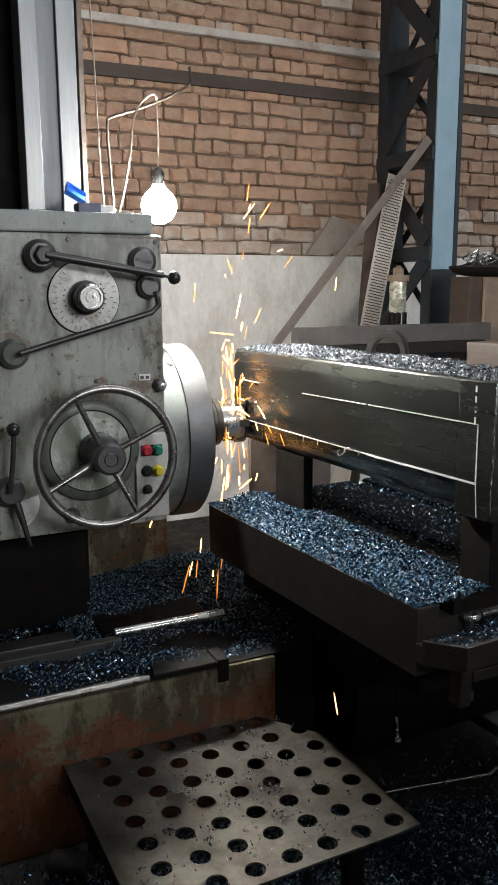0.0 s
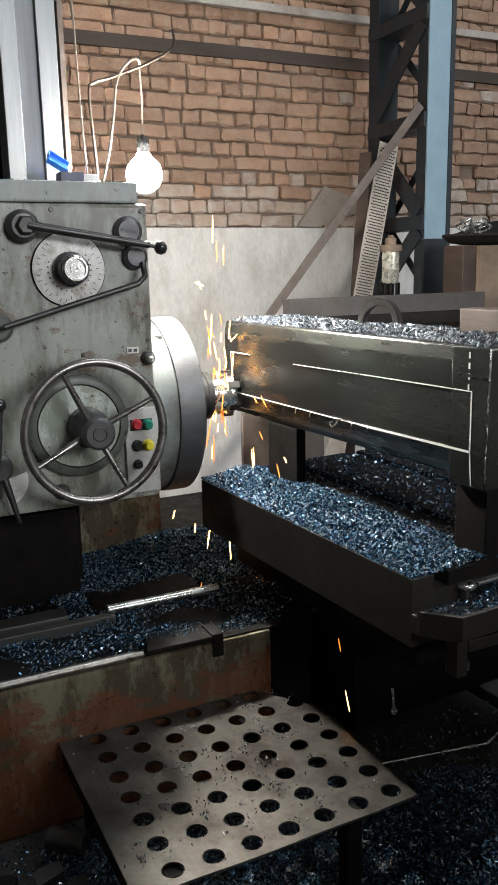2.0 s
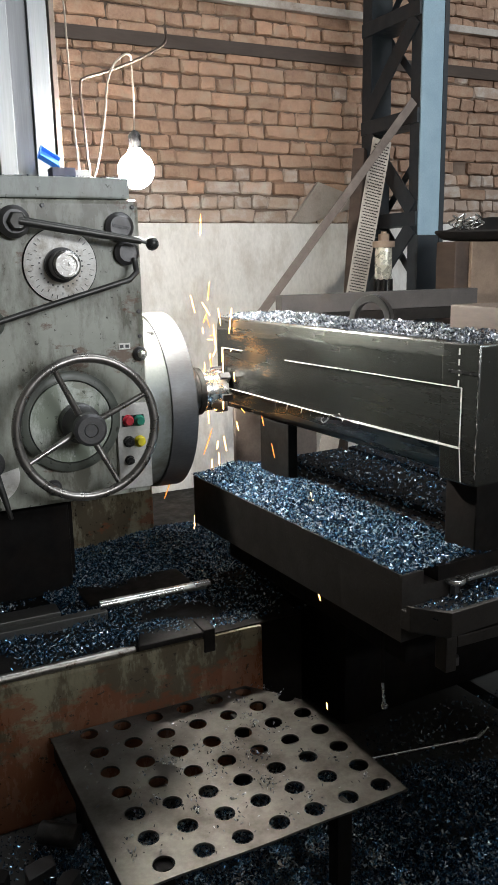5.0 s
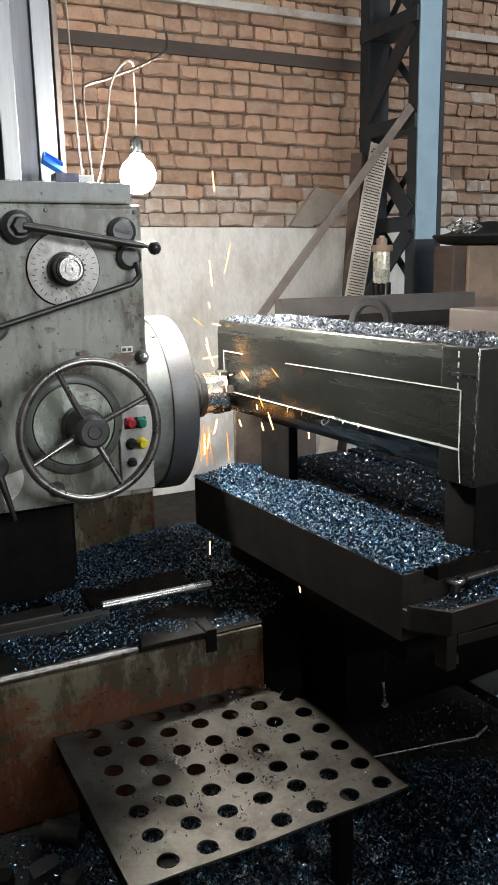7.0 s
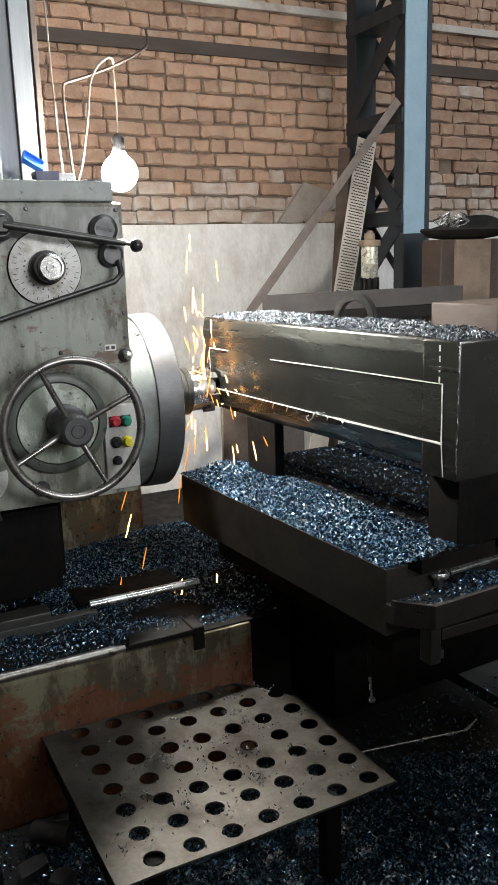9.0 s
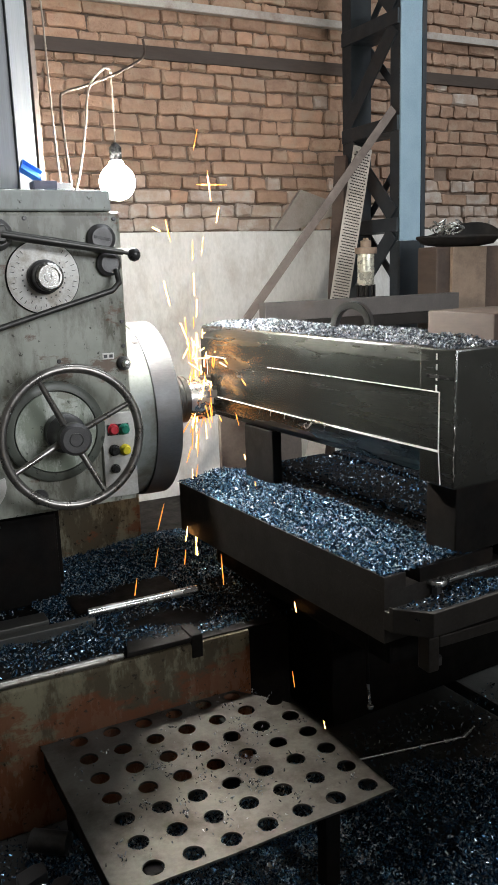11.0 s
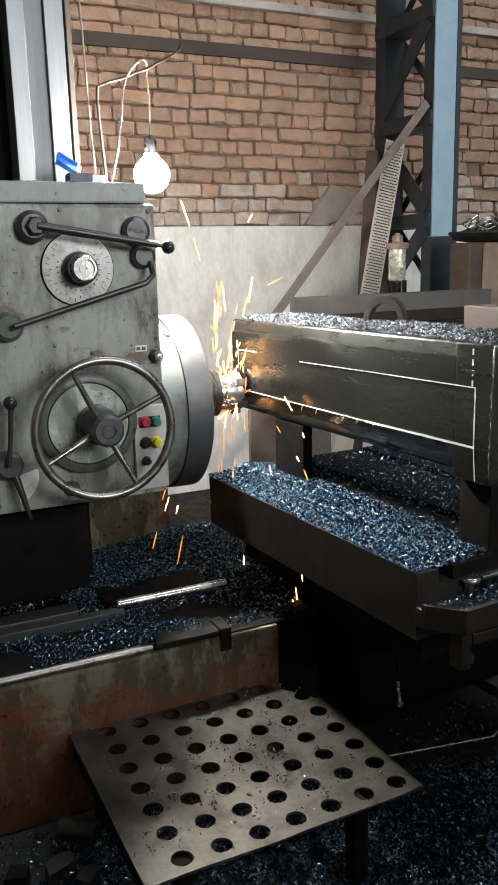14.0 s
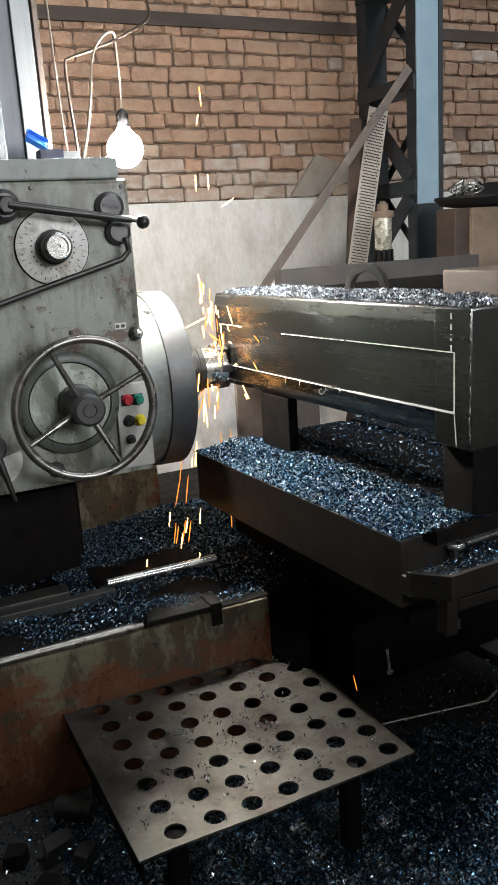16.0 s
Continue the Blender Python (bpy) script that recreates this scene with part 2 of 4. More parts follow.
SCRIBE = surface("chalk_white_scribe", (0.8, 0.8, 0.76), (0.88, 0.88, 0.84), None, (0.35, 0.5), 0.0, 20, 150, 0.05)
BULB_LIT = glow("lit_bulb", (1.0, 0.95, 0.88), BULB_GLOW)
SPARK = glow("spark_fire", (1.0, 0.31, 0.045), 1.5)
SPARK_HOT = glow("white_hot_spark", (1.0, 0.46, 0.13), 15.0)


def chip_material(name, stops, metal, rough):
    m, nt, p = nodes_of(name)
    g = nt.nodes.new("ShaderNodeNewGeometry")
    nt.links.new(ramp(nt, g.outputs["Random Per Island"], stops), p.inputs["Base Color"])
    p.inputs["Metallic"].default_value, p.inputs["Roughness"].default_value = metal, rough
    return m


SWARF = chip_material("blued_swarf", [(0.0, (0.009, 0.028, 0.062)), (0.5, (0.034, 0.1, 0.185)), (0.72, (0.15, 0.335, 0.51)), (0.87, (0.7, 0.87, 0.97)), (1.0, (0.97, 0.98, 0.98))], 0.72, 0.2)
SWARF_SILVER = chip_material("silvery_swarf", [(0.0, (0.04, 0.048, 0.06)), (0.4, (0.16, 0.185, 0.225)), (0.68, (0.45, 0.5, 0.56)), (1.0, (0.95, 0.96, 0.96))], 0.65, 0.22)


# ---- building helpers ----
def thing(name, loc, label, category, rz=0.0, group="", kind=""):
    ob = new(name)
    ob.empty_display_size = 0.1
    ob.matrix_world = pose(*loc, 0, 0, rz)
    return tagged(ob, label, category, group, kind)


def mesh_of(name, bm, material, smooth=False):
    me = bpy.data.meshes.new(name)
    bm.normal_update()
    flags = [f.smooth for f in bm.faces]
    bm.to_mesh(me)
    bm.free()
    me.materials.append(material)
    if smooth:
        me.set_sharp_from_angle(angle=radians(40))
        if any(flags):
            me.polygons.foreach_set("use_smooth", flags)
    else:
        me.polygons.foreach_set("use_smooth", [False] * len(me.polygons))
    return me


def part(name, bm, material, parent=None, label="", at=None, smooth=True):
    """One mesh object; coordinates are the thing's own (at: the part's origin in it)."""
    ob = new(name, mesh_of(name, bm, material, smooth))
    ob.parent = parent
    if at is not None:
        ob.matrix_basis = at
    return tagged(ob, label)


def solo(name, bm, material, label, category, kind="", group="", at=None, smooth=True):
    ob = new(name, mesh_of(name, bm, material, smooth))
    if at is not None:
        ob.matrix_basis = at
    return tagged(ob, label, category, group, kind)


def rounded(bm, edges, offset):
    """Bevel edges; the bevels shade smooth, the flats stay flat."""
    r = bmesh.ops.bevel(bm, geom=edges, offset=offset, segments=2, profile=0.6, affect="EDGES", clamp_overlap=True)
    for f in r["faces"]:
        f.smooth = min(e.calc_length() for e in f.edges) < 1.5 * offset


def box(x0, x1, y0, y1, z0, z1, bevel=0.004, bm=None):
    bm = bm or bmesh.new()
    r = bmesh.ops.create_cube(bm, size=1, matrix=Matrix.Translation(((x0 + x1) / 2, (y0 + y1) / 2, (z0 + z1) / 2)) @ Matrix.Diagonal((x1 - x0, y1 - y0, z1 - z0, 1)))
    if bevel:
        ed = list({e for v in r["verts"] for e in v.link_edges})
        rounded(bm, ed, bevel)
    return bm


def prism(outline, z0, z1, bevel=0.003, bm=None):
    """A polygon in x, y raised from z0 to z1."""
    bm = bm or bmesh.new()
    vs = [bm.verts.new((x, y, z0)) for x, y in outline]
    f = bm.faces.new(vs)
    r = bmesh.ops.extrude_face_region(bm, geom=[f])
    bmesh.ops.translate(bm, vec=(0, 0, z1 - z0), verts=[g for g in r["geom"] if isinstance(g, bmesh.types.BMVert)])
    bmesh.ops.recalc_face_normals(bm, faces=bm.faces)
    if bevel:
        rounded(bm, list(bm.edges), bevel)
    return bm


def lathe(profile, seg=48, bm=None, m=None):
    """(radius, height) pairs turned round z, then moved by m."""
    bm = bm or bmesh.new()
    rings = []
    for r, h in profile:
        rings.append([bm.verts.new((r * math.cos(2 * math.pi * k / seg), r * math.sin(2 * math.pi * k / seg), h)) for k in range(seg)])
    for a, b in zip(rings, rings[1:]):
        for k in range(seg):
            bm.faces.new((a[k], a[(k + 1) % seg], b[(k + 1) % seg], b[k])).smooth = True
    if profile[0][0] > 0:
        bm.faces.new(rings[0][::-1])
    if profile[-1][0] > 0:
        bm.faces.new(rings[-1])
    bmesh.ops.remove_doubles(bm, verts=[v for r in rings for v in r], dist=1e-6)
    if m is not None:
        bmesh.ops.transform(bm, matrix=m, verts=[v for r in rings for v in r if v.is_valid])
    bmesh.ops.recalc_face_normals(bm, faces=bm.faces)
    return bm


def tube(points, radius, seg=10, bm=None, closed=False):
    """A round bar along points; radius may be a list."""
    bm = bm or bmesh.new()
    pts = [Vector(p) for p in points]
    n = len(pts)
    rad = radius if isinstance(radius, (list, tuple)) else [radius] * n
    rings, up = [], None
    for i, p in enumerate(pts):
        d = (pts[(i + 1) % n] - pts[i - 1]) if closed else (pts[min(i + 1, n - 1)] - pts[max(i - 1, 0)])
        d.normalize()
        if up is None:
            up = d.orthogonal().normalized()
        up = (up - d * up.dot(d)).normalized()
        side = d.cross(up)
        rings.append([bm.verts.new(p + (up * math.cos(2 * math.pi * k / seg) + side * math.sin(2 * math.pi * k / seg)) * rad[i]) for k in range(seg)])
    pairs = list(zip(rings, rings[1:])) + ([(rings[-1], rings[0])] if closed else [])
    for a, b in pairs:
        for k in range(seg):
            bm.faces.new((a[k], a[(k + 1) % seg], b[(k + 1) % seg], b[k])).smooth = True
    if not closed:
        bm.faces.new(rings[0][::-1])
        bm.faces.new(rings[-1])
    bmesh.ops.recalc_face_normals(bm, faces=bm.faces)
    return bm


def bent(points, steps=6):
    """A smooth line through points."""
    p = [Vector(v) for v in points]
    p = [p[0] * 2 - p[1], *p, p[-1] * 2 - p[-2]]
    out = []
    for a, b, c, d in zip(p, p[1:], p[2:], p[3:]):
        for k in range(steps):
            t = k / steps
            out.append(0.5 * (2 * b + (c - a) * t + (2 * a - 5 * b + 4 * c - d) * t * t + (3 * b - a - 3 * c + d) * t ** 3))
    return out + [p[-2]]


def bar(p, q, w, h, bm=None, bevel=0.003):
    """A rectangular bar from p to q, w wide (level) and h deep."""
    bm = bm or bmesh.new()
    p, q = Vector(p), Vector(q)
    d = (q - p).normalized()
    side = d.cross(Vector((0, 0, 1)))
    side = side.normalized() if side.length > 1e-4 else Vector((1, 0, 0))
    up = side.cross(d)
    m = Matrix((side, d, up)).transposed().to_4x4()
    m.translation = (p + q) / 2
    r = bmesh.ops.create_cube(bm, size=1, matrix=m @ Matrix.Diagonal((w, (q - p).length, h, 1)))
    if bevel:
        rounded(bm, list({e for v in r["verts"] for e in v.link_edges}), bevel)
    return bm


FACE_Y = Matrix.Rotation(radians(90), 4, "X")      # turned about z becomes turned about y, height towards -y
FACE_X = Matrix.Rotation(radians(90), 4, "Y")      # height towards +x


def on_face(x, y, z):
    return Matrix.Translation((x, y, z)) @ FACE_Y


def swarf(name, count, spot, size, label, parent=None, seed=1, material=None):
    """A heap of curled chips; spot(rng) gives a place for each."""
    rng = np.random.default_rng(seed)
    verts, faces = [], []
    shape = np.array([(-0.5, -0.22, 0.0), (0.5, -0.18, 0.12), (0.45, 0.24, 0.0), (-0.5, 0.2, 0.14), (0.0, 0.0, 0.3)])
    for _ in range(count):
        p = np.array(spot(rng))
        s = size * rng.uniform(0.45, 1.25)
        q = rng.normal(size=4)
        q /= np.linalg.norm(q)
        w, x, y, z = q
        r = np.array([[1 - 2 * (y * y + z * z), 2 * (x * y - z * w), 2 * (x * z + y * w)], [2 * (x * y + z * w), 1 - 2 * (x * x + z * z), 2 * (y * z - x * w)], [2 * (x * z - y * w), 2 * (y * z + x * w), 1 - 2 * (x * x + y * y)]])
        k = len(verts)
        verts.extend(map(tuple, (shape * s * (1, rng.uniform(0.6, 1.4), rng.uniform(0.5, 1.6))) @ r.T + p))
        faces.extend([(k, k + 1, k + 4), (k + 1, k + 2, k + 4), (k + 2, k + 3, k + 4), (k + 3, k, k + 4), (k, k + 3, k + 2, k + 1)])
    me = bpy.data.meshes.new(name)
    me.from_pydata(verts, [], faces)
    me.materials.append(material or SWARF)
    ob = new(name, me)
    ob.parent = parent
    return tagged(ob, label, "metal chips", "", "stuff")


# ---- the hall ----
WALL_Y = 4.9
solo("floor", box(-6, 12, -8, 5.3, -0.2, 0.0, 0), CONCRETE, "oil-blackened concrete workshop floor", "floor", "structure")
wall_north = solo("wall_north", box(-6, 12, WALL_Y + 0.017, 5.3, 0, 6.6, 0), MORTAR, "raked mortar bed behind red bricks", "wall", "structure")
_bm = box(-6, 12, -8.3, -8, 0, 3.0, 0)
box(-6, 12, -8.3, -8, 5.4, 6.6, 0, _bm)
box(-6, 1.5, -8.3, -8, 3.0, 5.4, 0, _bm)
box(6.5, 12, -8.3, -8, 3.0, 5.4, 0, _bm)
solo("wall_south", _bm, HALL_WALL, "plain grey rendered workshop wall with a tall window opening", "wall", "structure")
# added unseen wall: keeps the window lamp off the bed and floor
solo("shade_wall", box(-6, 12, -1.3, -1.1, 0, 1.7, 0.005), HALL_WALL, "plain dark wall added out of view to shade the low parts", "wall", "structure")
solo("wall_west", box(-6.3, -6, -8.3, 5.3, 0, 6.6, 0), HALL_WALL, "plain grey rendered workshop wall", "wall", "structure")
solo("wall_east", box(12, 12.3, -8.3, 5.3, 0, 6.6, 0), HALL_WALL, "plain grey rendered workshop wall", "wall", "structure")
_bm = bmesh.new()
for y0, y1 in ((-8.3, 0.7), (2.3, 5.3)):
    box(-6.3, 12.3, y0, y1, 6.6, 6.7, 0, _bm)
for y0, y1 in ((0.7, 2.3),):
    box(-6.3, 1.4, y0, y1, 6.6, 6.7, 0, _bm)
    box(7.4, 12.3, y0, y1, 6.6, 6.7, 0, _bm)
solo("ceiling", _bm, ROOF, "grey sheet roof with a skylight opening", "roof", "structure")
solo("dado", box(-2, 8, WALL_Y - 0.028, WALL_Y + 0.01, 0, 1.715, 0.006), PLASTER, "white limewashed plaster dado, streaked and dirty", "dado", "structure")
solo("wall_tube", bar((-2, WALL_Y - 0.03, 3.02), (8, WALL_Y - 0.03, 3.02), 0.05, 0.046), TUBE_PAINT, "pale dusty square steel tube along the bricks", "tube", "structure")
# a recess in the brickwork drawn as a solid strip, its shade as dark colour
solo("dark_band", bar((-2, WALL_Y - 0.012, 2.752), (8, WALL_Y - 0.012, 2.752), 0.03, 0.075), RECESS_DARK, "dark brown strip standing in for a shaded recess in the bricks", "band", "structure")


# ---- lattice column ----
def lattice_column():
    c = thing("lattice_column", (3.17, 4.0, 0), "blue painted lattice steel column with a dark foot", "column")
    # only the front face is light blue; flanges, lacing, rear chord carry painted shade
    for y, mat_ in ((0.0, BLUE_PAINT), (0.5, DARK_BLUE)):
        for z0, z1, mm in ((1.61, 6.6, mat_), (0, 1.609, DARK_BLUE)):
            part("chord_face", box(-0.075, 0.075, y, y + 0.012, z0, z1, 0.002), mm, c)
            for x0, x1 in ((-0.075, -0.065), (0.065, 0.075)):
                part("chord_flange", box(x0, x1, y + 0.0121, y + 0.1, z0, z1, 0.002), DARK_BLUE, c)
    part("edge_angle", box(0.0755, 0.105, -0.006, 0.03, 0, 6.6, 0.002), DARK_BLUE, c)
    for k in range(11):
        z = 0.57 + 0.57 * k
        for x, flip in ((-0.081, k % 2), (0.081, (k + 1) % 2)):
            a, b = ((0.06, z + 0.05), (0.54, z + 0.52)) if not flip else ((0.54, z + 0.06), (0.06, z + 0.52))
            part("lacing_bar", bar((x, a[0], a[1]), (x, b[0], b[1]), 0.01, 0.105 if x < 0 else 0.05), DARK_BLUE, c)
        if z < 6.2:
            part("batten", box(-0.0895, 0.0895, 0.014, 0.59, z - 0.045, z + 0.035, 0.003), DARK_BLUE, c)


lattice_column()

# ---- boring machine: bed, column ----
bed = thing("machine_bed", (0, 2.3, 0), "long cast-iron machine bed, oily green-brown paint worn to rust", "machine bed")
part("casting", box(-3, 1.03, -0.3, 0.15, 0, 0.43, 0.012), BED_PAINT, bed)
# bed end and rear casting blackened: the table's shade painted in
part("end_casting", box(1.031, 1.17, -0.29, 0.15, 0, 0.428, 0.012), SHADE_BLACK, bed)
part("rear_casting", box(-3, 1.6, 0.151, 1.2, 0, 0.43, 0.012), SHADE_BLACK, bed)
part("front_way", tube([(-3, -0.288, 0.44), (-1, -0.288, 0.44), (0, -0.288, 0.44), (0.6, -0.288, 0.44), (0.64, -0.286, 0.438)], [0.013, 0.013, 0.013, 0.013, 0.008], 20), WORN_WAY, bed, "worn bright edge of the front slideway")
part("inner_way", box(-3, 0.63, -0.065, -0.03, 0.43, 0.466, 0.003), WORK_DARK, bed)
part("inner_way", box(-3, 0.5, -0.02, 0.05, 0.43, 0.475, 0.003), WORK_DARK, bed)
part("rear_way", box(-3, 1.0, 0.6, 0.78, 0.43, 0.47, 0.004), BLACK_IRON, bed)
# end cover and stop block are black for the shade at this end
part("end_cover", prism([(0.645, -0.303), (0.84, -0.303), (0.84, -0.2), (0.68, -0.2)], 0.4346, 0.452, 0.006), BLACK_IRON, bed)
# thin black sheet added over the casting's top to make it dark
part("dark_top_sheet", box(-3, 1.165, -0.29, 0.145, 0.4302, 0.4345, 0), BLACK_IRON, bed)
part("feed_rod", tube([(0.6, -0.09, 0.5), (0.86, -0.09, 0.5), (0.95, -0.09, 0.5)], 0.014, 16), BRIGHT_STEEL, bed, "shiny round feed rod")
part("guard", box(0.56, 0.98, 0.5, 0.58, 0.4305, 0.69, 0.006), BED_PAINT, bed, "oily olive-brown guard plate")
part("stop_block", box(0.84, 0.875, -0.304, -0.22, 0.385, 0.456, 0.004), BLACK_IRON, bed)
part("rod_cover", box(0.6, 0.95, 0.03, 0.2, 0.435, 0.452, 0.004), BLACK_IRON, bed)

mcol = thing("machine_column", (0.3, 2.8, 0.43), "upright machine column with bright ground guideways", "machine column")
# body and foot near-black: the dark behind the headstock is in their colour
part("body", box(-0.55, 0.33, -0.2, 0.5, 0, 3.6, 0.01), SHADE_BLACK, mcol)
part("foot", box(-0.9, 0.3, -0.28, 0.6, 0.003, 0.3, 0.01), SHADE_BLACK, mcol)
part("guideway", box(0.168, 0.216, -0.312, -0.2, 0.4, 3.55, 0.002), GUIDE_STEEL, mcol, "bright ground guideway")
part("guideway_recess", box(0.2165, 0.2715, -0.296, -0.2, 0.4, 3.55, 0.001), RECESS_STEEL, mcol, "duller recess between the guideways")
part("guideway", box(0.272, 0.326, -0.312, -0.2, 0.4, 3.55, 0.002), GUIDE_STEEL, mcol, "bright ground guideway")
part("guideway_edge", box(0.3265, 0.3365, -0.25, -0.2, 0.4, 3.55, 0.001), BLACK_IRON, mcol)
part("cover_strip", box(0.337, 0.352, -0.295, -0.2, 0.4, 3.55, 0.002), BROWN_STEEL, mcol, "brown painted cover strip")


# ---- headstock ----
HS = thing("headstock", (0.4, 2.25, 0.81), "grey-green painted headstock with levers, dial and buttons", "headstock")


def hs(x, y, z):
    return (x - 0.4, y - 2.25, z - 0.81)


def hbox(x0, x1, y0, y1, z0, z1, b=0.004, bm=None):
    return box(x0 - 0.4, x1 - 0.4, y0 - 2.25, y1 - 2.25, z0 - 0.81, z1 - 0.81, b, bm)


_bm = hbox(-0.7, 0.79, 2.25, 2.47, 0.813, 1.65, 0.012)
hbox(0.66, 0.789, 2.46, 2.85, 0.83, 1.648, 0.012, _bm)
part("housing", _bm, GREEN_PAINT, HS)
part("cap", hbox(-0.7, 0.77, 2.262, 2.46, 1.652, 1.708, 0.006), CAP_PAINT, HS, "pale lid of the headstock")
part("drum", lathe([(0.279, 0), (0.279, 0.05), (0.276, 0.09)], 72, m=Matrix.Translation(hs(0.785, 2.55, 1.035)) @ FACE_X), DRUM_PAINT, HS, "pale green spindle drum")
part("button_panel", hbox(0.69, 0.79, 2.235, 2.249, 0.833, 1.085, 0.003), PANEL_ALU, HS, "bare aluminium button panel")


for _x in (0.722, 0.755):
    part("bezel", hbox(_x - 0.017, _x + 0.014, 2.229, 2.2345, 1.02, 1.052, 0.001), BLACK_PLASTIC, HS)


def button(x, z, r, mat_, label):
    part("button", lathe([(r * 1.25, 0), (r * 1.25, 0.006), (r, 0.008), (r, 0.018), (r * 0.8, 0.022)], 24, m=on_face(*hs(x, 2.235, z))), mat_, HS, label)


button(0.722, 1.037, 0.0135, RED_PLASTIC, "red push button")
button(0.755, 1.035, 0.0135, GREEN_PLASTIC, "green push button")
button(0.722, 0.975, 0.0135, BLACK_PLASTIC, "black push button")
button(0.755, 0.973, 0.0135, YELLOW_PLASTIC, "yellow push button")
button(0.722, 0.92, 0.011, BLACK_PLASTIC, "black push button")

# speed dial
part("dial", lathe([(0.098, 0), (0.098, 0.008), (0.092, 0.012), (0.03, 0.012)], 64, m=on_face(*hs(0.56, 2.25, 1.478))), DIAL_ALU, HS, "pale aluminium speed dial")
part("dial_rim", lathe([(0.0985, 0), (0.1005, 0.001), (0.1005, 0.005), (0.0985, 0.007)], 64, m=on_face(*hs(0.56, 2.25, 1.478))), BLACK_IRON, HS)
part("knob_collar", lathe([(0.046, 0.0125), (0.046, 0.03), (0.0385, 0.034), (0.0385, 0.075), (0.0362, 0.077)], 40, m=on_face(*hs(0.56, 2.25, 1.478))), HUB_IRON, HS)
part("dial_knob", lathe([(0.036, 0.01), (0.036, 0.082), (0.031, 0.087), (0.026, 0.087), (0.026, 0.08), (0.014, 0.08), (0.014, 0.084), (0.006, 0.084), (0.006, 0.078)], 40, m=on_face(*hs(0.56, 2.25, 1.478))), BRIGHT_STEEL, HS)


def boss(name, x, z, r, depth, mat_):
    return part(name, lathe([(r, 0), (r, depth * 0.6), (r * 0.86, depth * 0.75), (r * 0.72, depth), (r * 0.15, depth)], 40, m=on_face(*hs(x, 2.25, z))), mat_, HS)


boss("lever_boss", 0.443, 1.59, 0.042, 0.04, HUB_IRON)
boss("slotted_plug", 0.729, 1.577, 0.04, 0.02, HUB_IRON)
boss("lever_boss", 0.745, 1.508, 0.034, 0.025, HUB_IRON)
boss("lever_boss", 0.36, 1.332, 0.04, 0.03, DARK_PAINT)
boss("plug", 0.772, 1.226, 0.02, 0.02, HUB_IRON)
boss("plug", 0.5, 0.865, 0.022, 0.015, HUB_IRON)
part("lever_hex", lathe([(0.026, 0.03), (0.026, 0.052), (0.02, 0.057)], 6, m=on_face(*hs(0.447, 2.25, 1.59))), DARK_STEEL, HS, "hexagon head of the lever")
part("plug_tip", lathe([(0.012, 0.018), (0.012, 0.03), (0.008, 0.036), (0.001, 0.037)], 20, m=on_face(*hs(0.772, 2.25, 1.226))), BRIGHT_STEEL, HS, "bright plug tip")
part("speed_lever", tube([hs(0.45, 2.2, 1.59), hs(0.6, 2.19, 1.565), hs(0.77, 2.185, 1.5375)], [0.012, 0.012, 0.009], 12), DARK_STEEL, HS)
part("lever_neck", tube([hs(0.766, 2.185, 1.538), hs(0.792, 2.185, 1.532)], 0.005, 10), DARK_STEEL, HS)
part("lever_ball", lathe([(0.001, -0.019), (0.012, -0.015), (0.018, -0.005), (0.018, 0.005), (0.012, 0.015), (0.001, 0.019)], 24, m=Matrix.Translation(hs(0.802, 2.185, 1.53))), BLACK_PLASTIC, HS)
part("feed_lever", tube([hs(0.37, 2.19, 1.335), hs(0.55, 2.19, 1.385), hs(0.735, 2.19, 1.435), hs(0.757, 2.195, 1.455), hs(0.76, 2.22, 1.49)], 0.008, 12), DARK_STEEL, HS)
for _x, _z in ((0.523, 1.633), (0.77, 1.63), (0.60, 1.57), (0.775, 1.345), (0.585, 1.245), (0.775, 1.275)):
    part("screw", lathe([(0.006, 0), (0.006, 0.004), (0.004, 0.005)], 12, m=on_face(*hs(_x, 2.25, _z))), HUB_IRON, HS)
part("maker_plate", hbox(0.71, 0.745, 2.246, 2.249, 1.24, 1.258, 0.001), DIAL_ALU, HS, "small pale maker plate")
for _x in (0.719, 0.735):
    part("maker_mark", hbox(_x - 0.005, _x + 0.005, 2.2445, 2.2458, 1.2445, 1.2535, 0), HUB_IRON, HS)


# gear selector at the lower corner
boss("lever_boss", 0.33, 0.955, 0.04, 0.035, HUB_IRON)
part("selector_lever", tube([hs(0.325, 2.2, 0.96), hs(0.335, 2.19, 1.05), hs(0.34, 2.185, 1.12)], 0.007, 10), DARK_STEEL, HS)
part("lever_ball", lathe([(0.001, -0.019), (0.012, -0.015), (0.018, -0.005), (0.018, 0.005), (0.012, 0.015), (0.001, 0.019)], 24, m=Matrix.Translation(hs(0.34, 2.185, 1.135))), BLACK_PLASTIC, HS)
_seg = [(0.0, 0.0)] + [(0.075 * math.cos(radians(a)), 0.075 * math.sin(radians(a))) for a in range(-75, 16, 10)]
_bm = prism(_seg, 0, 0.004, 0.0008)
bmesh.ops.transform(_bm, matrix=on_face(*hs(0.335, 2.25, 0.915)), verts=_bm.verts)
part("selector_scale", _bm, DIAL_ALU, HS, "small pale selector scale", smooth=False)
part("selector_pointer", tube([hs(0.34, 2.21, 0.93), hs(0.355, 2.2, 0.87), hs(0.37, 2.2, 0.805)], [0.012, 0.009, 0.006], 10), DARK_STEEL, HS)
